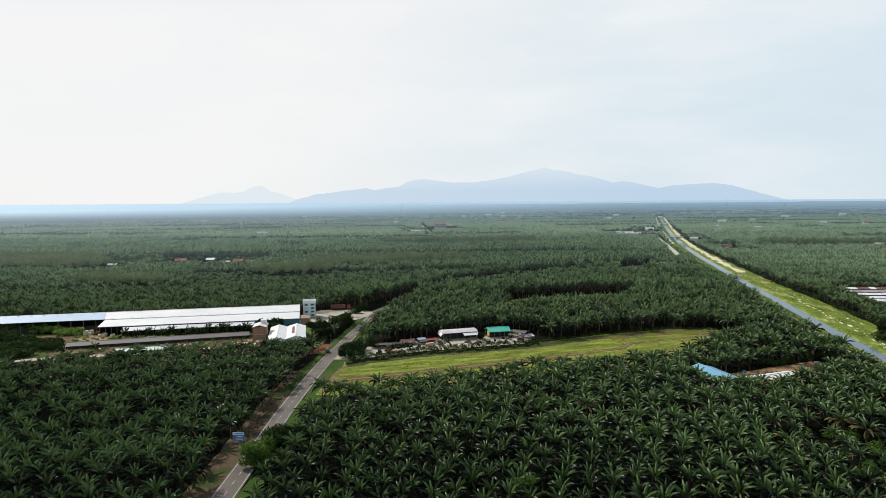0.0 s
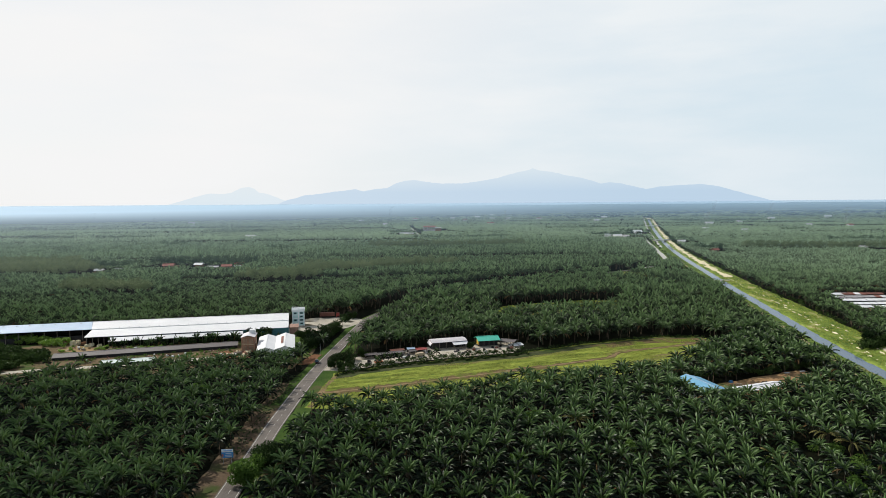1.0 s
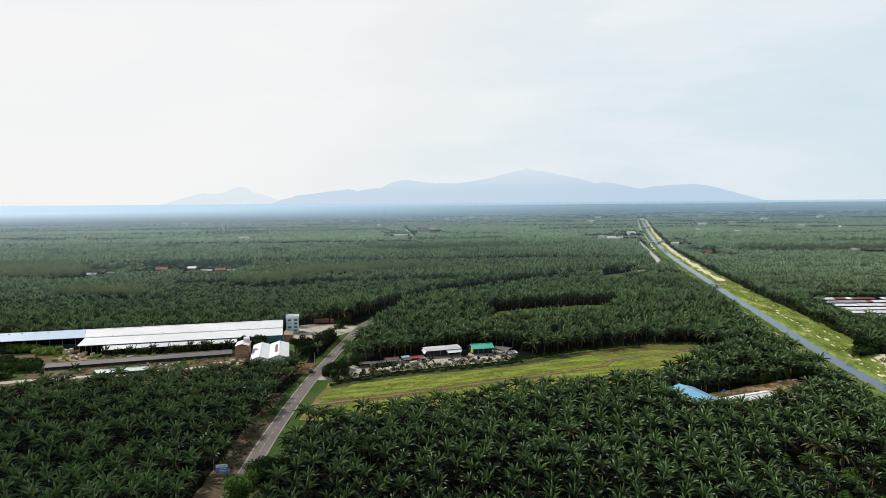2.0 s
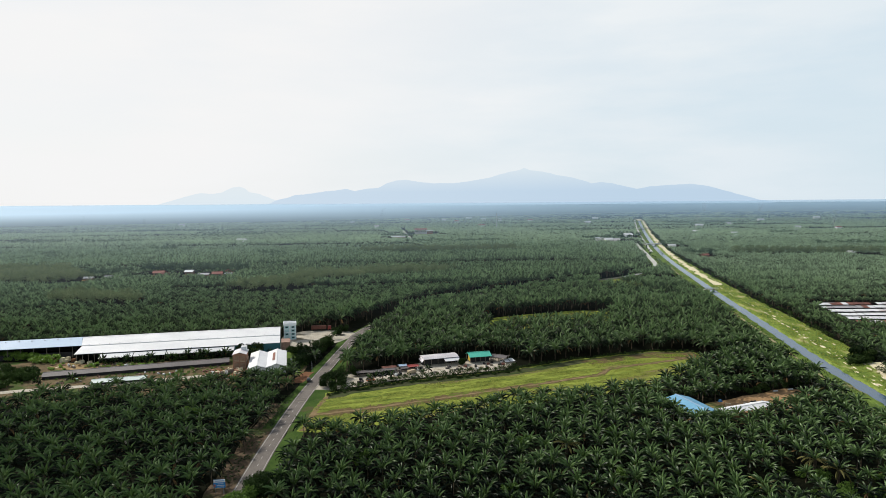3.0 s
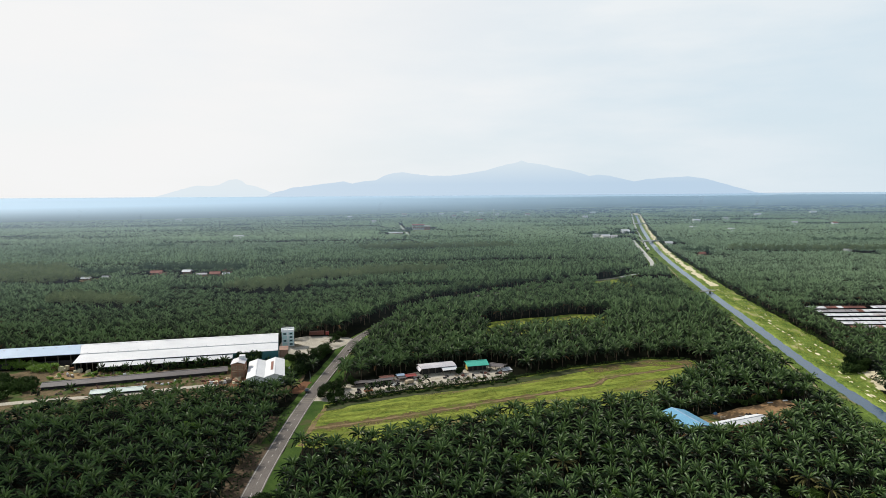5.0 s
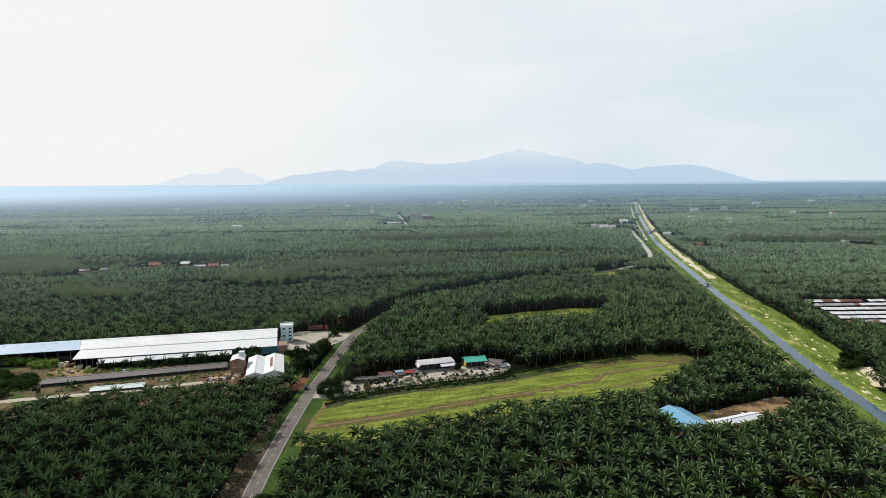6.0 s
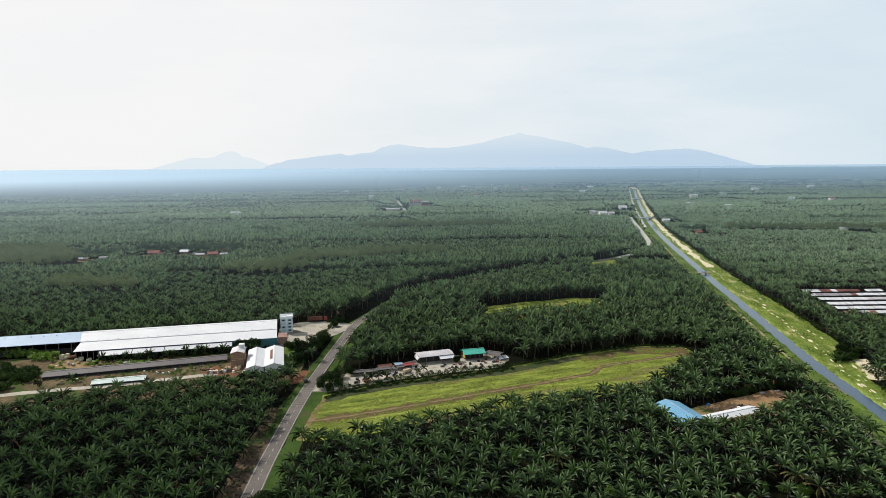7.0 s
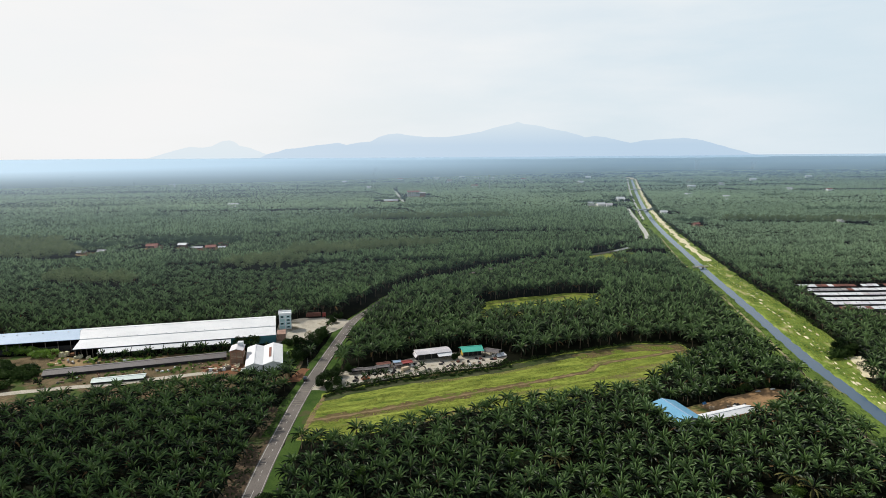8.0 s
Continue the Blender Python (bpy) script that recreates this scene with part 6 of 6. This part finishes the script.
def block_of(x, y):
    """One value from -1 to 1 for each planted block; the blocks are long and shallow."""
    row = np.floor((y - 0.05 * x + 14 * np.sin(x * 0.004)) / 105).astype(int)
    col = np.floor((x + 0.3 * y + 97 * row) / 430).astype(int)
    return np.sin(row * 127.1 + col * 311.7 + row * col * 1.3)


def growth(x, y):
    """Height and size of each palm: whole blocks differ in height."""
    g = np.array([noise.noise((a * 0.004, b * 0.004, 5)) for a, b in zip(x, y)])
    tall = np.where((y > 300) & (x > -45) & (x < 230) & (y < 640), 1.25, 1.0)
    tall = np.where((x > 95 + (205 - y) * 0.25) & (y < 205), 0.72, tall)
    off, dist = offset_from(x, y, ROAD)
    tall = np.where((off < -8) & (off > -34) & (y > 425) & (y < 760), 1.5, tall)
    # palms in front of the houses are lowered to fit the camera's view of them
    for cx, cy, r in HAMLETS:
        tall = np.where((np.abs(x - cx) < r * 1.4) & (cy - y > 0) & (cy - y < 70), tall * 0.55, tall)
    tall = tall * np.where(y > 470, 1.0 + 0.24 * block_of(x, y), 1.0)
    return np.clip(tall * (1.0 + 0.2 * g), 0.5, 1.6)


def haze_by_distance(x, y, rng):
    """Painted haze: palms turn paler with distance and towards the flanks, varied a little by block and palm."""
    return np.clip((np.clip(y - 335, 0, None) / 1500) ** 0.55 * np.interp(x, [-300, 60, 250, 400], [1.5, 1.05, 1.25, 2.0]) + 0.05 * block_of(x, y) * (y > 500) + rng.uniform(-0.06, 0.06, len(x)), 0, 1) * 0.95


def grove(name, x, y, lod, seed, label, variants=6):
    """Many palms joined into one mesh."""
    rng = np.random.default_rng(seed)
    size = growth(x, y) * rng.uniform(0.86, 1.14, len(x))
    which = rng.integers(0, variants, len(x))
    vs, fs, ss, ts, ys, k = [], [], [], [], [], 0
    # distance haze painted into each palm's leaf colour
    far_haze = haze_by_distance(x, y, rng)
    for i in range(variants):
        sel = np.nonzero(which == i)[0]
        if not len(sel):
            continue
        hgt = 4.1 + 0.5 * (i % 3)
        v, f, s, painted_tone = crown(500 + i, lod, hgt)
        if lod != 3:
            stem = np.array([(0.35, 0, 0), (-0.2, 0.3, 0), (-0.2, -0.3, 0), (0, 0, hgt)])
            f = np.vstack([f, np.array([(0, 1, 3), (1, 2, 3), (2, 0, 3)]) + len(v)])
            v = np.vstack([v, stem])
            painted_tone = np.concatenate([painted_tone, np.zeros(4)])
            s = np.concatenate([s, [2, 2, 2]])
        a = rng.uniform(0, 2 * math.pi, len(sel))
        c, sn = np.cos(a)[:, None], np.sin(a)[:, None]
        wide, tall = (0.92 + 0.1 * rng.random(len(sel)))[:, None], size[sel][:, None]
        px = (v[None, :, 0] * c - v[None, :, 1] * sn) * wide * np.sqrt(tall) + x[sel][:, None]
        py = (v[None, :, 0] * sn + v[None, :, 1] * c) * wide * np.sqrt(tall) + y[sel][:, None]
        pz = v[None, :, 2] * tall
        vs.append(np.stack([px, py, pz], 2).reshape(-1, 3))
        fs.append((f[None] + len(v) * np.arange(len(sel))[:, None, None]).reshape(-1, 3) + k)
        ss.append(np.tile(s, len(sel)))
        ts.append((rng.uniform(-0.25, 0.5, len(sel))[:, None] + painted_tone[None]).ravel())
        ys.append(np.repeat(far_haze[sel], len(v)))
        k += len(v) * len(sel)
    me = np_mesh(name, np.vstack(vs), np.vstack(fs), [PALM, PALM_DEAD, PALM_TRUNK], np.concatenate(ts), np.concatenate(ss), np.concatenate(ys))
    single(name, me, PALM, label, "oil palms", kind="stuff")


nx, ny = planted(118, 312)
# rows that close up to the blue shed and its yard
nx = np.concatenate([nx, [99.0, 105.0, 111.5, 96.5, 149.0, 156.0, 163.0]])
ny = np.concatenate([ny, [249.0, 247.0, 245.5, 257.0, 259.5, 264.0, 269.0]])
SKIRTED = [(123.2, 204.0), (126.0, 196.2), (46.2, 221.0), (97.0, 186.0)]
free = np.min([np.hypot(nx - x, ny - y) for x, y in SKIRTED], axis=0) > 4.5
nx, ny = nx[free], ny[free]
order = np.argsort(ny + 0.25 * np.abs(nx))
first = order[40:340]
rest = np.concatenate([order[:40], order[340:]])
protos = []
for i in range(6):
    hgt = 4.1 + 0.5 * (i % 3)
    t = thing("oil_palm", 0, 0, 0, 0, "mature oil palm with dark green arching fronds", "oil palm", "plantation palms")
    v, f, s, painted_tone = crown(500 + i, 0, hgt)
    part("trunk", trunk_mesh(hgt), PALM_TRUNK, t)
    part("crown", np_mesh("crown", v, f, [PALM, PALM_DEAD], painted_tone - 0.1, s), PALM, t)
    protos.append(t)
rng = np.random.default_rng(6)
sizes = growth(nx[first], ny[first]) * rng.uniform(0.86, 1.14, len(first))
for j, (px, py, sz) in enumerate(zip(nx[first], ny[first], sizes)):
    m = pose(px, py, 0, rng.uniform(-3, 3), rng.uniform(-3, 3), rng.uniform(0, 360))
    ob = protos[j] if j < 6 else copy_thing(protos[j % 6], m)
    ob.matrix_world = m @ Matrix.Diagonal((0.96 * math.sqrt(sz), 0.96 * math.sqrt(sz), sz, 1))
PALM_YELLOW = foliage("yellowing_frond", (0.095, 0.090, 0.030), (0.270, 0.240, 0.085), 0.6, 0.3, 0.08)
for i, (px, py) in enumerate(SKIRTED):
    t = thing("oil_palm", px, py, 0, 70.0 * i, "tall oil palm with a skirt of yellowing old fronds", "oil palm", "plantation palms")
    v, f, s, painted_tone = crown(540 + i, 0, 5.2, 0.58)
    part("trunk", trunk_mesh(5.2), PALM_TRUNK, t)
    part("crown", np_mesh("crown", v, f, [PALM, PALM_YELLOW], painted_tone, s), PALM, t, "green fronds above a hanging yellow skirt")
    t.scale = (1.12, 1.12, 1.05)
grove("near_palms", nx[rest], ny[rest], 0, 41, "dense rows of dark green oil palms")
gx, gy = planted(312, 392)
grove("inner_palms", gx, gy, 0, 47, "rows of tall oil palms behind the sheds")
gx, gy = planted(392, 640)
grove("middle_palms", gx, gy, 1, 42, "closed canopy of oil palms beyond the sheds")
gx, gy = planted(640, 2750)
reach_rng = np.random.default_rng(12)
far_off = gy + reach_rng.uniform(-90, 90, len(gx)) > 1130
grove("farther_palms", gx[~far_off], gy[~far_off], 2, 43, "closed canopy of oil palms in the distance")
far_off &= reach_rng.random(len(gx)) > np.clip((gy - 1500) / 950, 0, 1)
grove("distant_palms", gx[far_off], gy[far_off], 3, 44, "far oil palm canopy stretching to the horizon")
gx, gy = planted(-60, 118, 1.0, 90)
near = (np.abs(gx) < 17) & (np.abs(gy) < 20)
close = (np.abs(gx) < 46) & (gy < 46) & ~near
grove("palms_underneath", gx[near], gy[near], 4, 48, "oil palms with feathery fronds straight below")
grove("palms_below", gx[close], gy[close], 1, 45, "oil palms standing close below")
grove("palms_around", gx[~close & ~near], gy[~close & ~near], 2, 46, "oil palms around and behind")

# small garden palms round the sheds
garden = [(-30 + 3.2 * i, 318.5 + 1.4 * i) for i in range(3)] + [(-4, 329), (-1, 333), (-20, 321.5)]
row_rng = np.random.default_rng(61)
for i in range(26):
    q, d = 16 + 3.2 * i + row_rng.uniform(-1.8, 1.8), 6.6 + row_rng.uniform(-1.2, 1.4)
    garden.append((-195.2 + q * 0.979 + 0.203 * d, 362 + q * 0.203 - 0.979 * d))
garden += [(-98, 372), (-104, 372), (-92, 376), (-60.5, 414), (-62, 405), (-75, 322), (-71, 326), (-190, 318), (-178, 326)]
proto = thing("small_palm", garden[0][0], garden[0][1], 0, 0, "small ornamental palm beside the sheds", "palm", "small palms")
v, f, s, painted_tone = crown(520, 1, 2.2)
part("trunk", Build().tube([(0, 0, 0), (0.05, 0, 1.2), (0, 0, 2.2)], [0.2, 0.14, 0.16], 6), PALM_TRUNK, proto)
part("crown", np_mesh("crown", v, f, [PALM, PALM_DEAD], painted_tone, s), PALM, proto)
proto.scale = (0.5, 0.5, 0.8)
for gx0, gy0 in garden[1:]:
    k = rng.uniform(0.8, 1.35)
    copy_thing(proto, pose(gx0, gy0, 0, 0, 0, rng.uniform(0, 360)) @ Matrix.Diagonal((k, k, k * rng.uniform(0.8, 1.25), 1)))


# ---- groves of grey-green trees ----
def blob_grove(name, polys, seed, mat, label, h=(8, 12), pitch=7.0, per=70):
    rng = np.random.default_rng(seed)
    vs, fs, ts, k = [], [], [], 0
    for poly in polys:
        p = np.array(poly)
        gx, gy = np.meshgrid(np.arange(p[:, 0].min(), p[:, 0].max(), pitch), np.arange(p[:, 1].min(), p[:, 1].max(), pitch))
        gx, gy = gx.ravel() + rng.uniform(-2.5, 2.5, gx.size), gy.ravel() + rng.uniform(-2.5, 2.5, gx.size)
        ok = inside(gx, gy, poly)
        for x, y in zip(gx[ok], gy[ok]):
            hh = rng.uniform(*h)
            v, f = leaf_cloud(rng, make_lobes(rng, 4, 1.8, hh * 0.5, hh * 0.85, 1.8, 2.8), per, 0.8)
            vs.append(v + np.array([x, y, 0]))
            fs.append(f + k)
            ts.append(np.full(len(v), rng.uniform(0, 0.6)))
            k += len(v)
    single(name, np_mesh(name, np.vstack(vs), np.vstack(fs), [mat], np.concatenate(ts)), mat, label, "trees", kind="stuff")


ROWS_OF_TREES = [[(-632, 1216), (-523, 1236), (-523, 1250), (-632, 1232)], [(-488, 1388), (-356, 1430), (-356, 1446), (-488, 1404)], [(-440, 1050), (-397, 1048), (-395, 1068), (-440, 1070)],
                 [(-250, 958), (-205, 932), (-196, 944), (-244, 976)], [(-786, 1250), (-674, 1220), (-674, 1236), (-786, 1266)], [(672, 1746), (914, 1762), (914, 1780), (672, 1766)], [(718, 1332), (774, 1326), (774, 1344), (718, 1350)],
                 [(-43, 1174), (136, 1166), (136, 1180), (-43, 1190)], [(640, 1050), (760, 1040), (760, 1056), (640, 1066)], [(-700, 1560), (-420, 1600), (-420, 1616), (-700, 1580)], [(250, 1450), (380, 1470), (380, 1486), (250, 1466)]]
row_rng = np.random.default_rng(77)
for _ in range(34):
    y = row_rng.uniform(1500, 3300)
    x, w, m = row_rng.uniform(-0.68, 0.68) * y, row_rng.uniform(60, 260), row_rng.uniform(-0.08, 0.08)
    if np.min(offset_from(np.array([x, x + w]), np.array([y, y + m * w]), CANAL)[1]) > 40 and not x < 40 < x + w + 120:
        ROWS_OF_TREES.append([(x, y), (x + w, y + m * w), (x + w, y + m * w + 15), (x, y + 15)])
blob_grove("tree_rows", ROWS_OF_TREES, 57, LEAF_FAR, "dark rows of tall broadleaf trees between far palm blocks", (10, 15), 6.5, 46)
blob_grove("tree_grove", GROVES, 51, LEAF_GREY, "grey-green broadleaf groves among the palm blocks", (12, 17), 6.0, 90)

yards = []
for x, y, r in HAMLETS[:4] + HAMLETS[5:]:
    yards.append([(x - r * 1.7, y + r * 0.5), (x + r * 1.5, y + r * 0.4), (x + r * 1.7, y + r * 0.5 + 15), (x - r * 1.3, y + r * 0.5 + 18)])
yards.append([(-340, 774), (-212, 772), (-214, 794), (-336, 800)])
blob_grove("house_trees", yards, 52, LEAF_FAR, "dark broadleaf trees crowding behind the far houses", (9, 14), 6.5, 80)


# ---- canopy too far off to tell the palms apart ----
def far_canopy():
    rng = np.random.default_rng(9)
    ys = np.concatenate([np.arange(-600, 2150, 36.0), 2150 * np.exp(np.linspace(0, math.log(4890 / 2150), 190))])
    us = np.linspace(-1.25, 1.25, 320)
    vs = []
    for y in ys:
        half = max(900, y * 1.0)
        x = us * half + rng.uniform(-0.3, 0.3, len(us)) * (us[1] - us[0]) * half
        low = np.interp(y, [2025, 2700], [0.5, 8.0])
        base = np.array([low + 3.0 * noise.noise((a * 0.0016, y * 0.006, 2)) for a in x])
        z = base + rng.uniform(-1, 1, len(us)) * np.interp(y, [2400, 3400], [3.0, 1.2])
        toe = np.clip((offset_from(x, np.full(len(x), y), CANAL)[1] - 14) / 30, 0, 1) if y < 2400 else 1.0
        z = (z + 1) * toe * (0.0 if y < 2025 else 1.0) + 0.1
        strip = (y * 0.0125 + 0.6 * math.sin(y * 0.003)) % 1.0 < (0.14 if y > 2750 else 0.0)
        z = np.where(strip, 1.0, z)
        vs.append(np.stack([x, np.full(len(us), y) + rng.uniform(-3, 3, len(us)), z], 1))
    v = np.stack(vs)
    a, b = v.shape[:2]
    i, j = np.meshgrid(np.arange(a - 1), np.arange(b - 1), indexing="ij")
    p = (i * b + j).ravel()
    f = np.vstack([np.stack([p, p + 1, p + b], 1), np.stack([p + 1, p + b + 1, p + b], 1)])
    flat = v.reshape(-1, 3)
    c = flat[f].mean(1)
    out = (c[:, 1] > 1990) | (np.abs(c[:, 0]) > 0.74 * np.abs(c[:, 1]) + 150)
    off, dist = offset_from(c[:, 0], c[:, 1], CANAL)
    out &= (dist > 15) | (c[:, 1] > 2215)
    off, dist = offset_from(c[:, 0], c[:, 1], ROAD)
    out &= dist > 26
    f = f[out]
    single("far_canopy", np_mesh("far_canopy", flat, f, [FAR_LEAF]), FAR_LEAF, "unbroken hazy green palm canopy reaching the horizon", "forest", kind="stuff")


far_canopy()
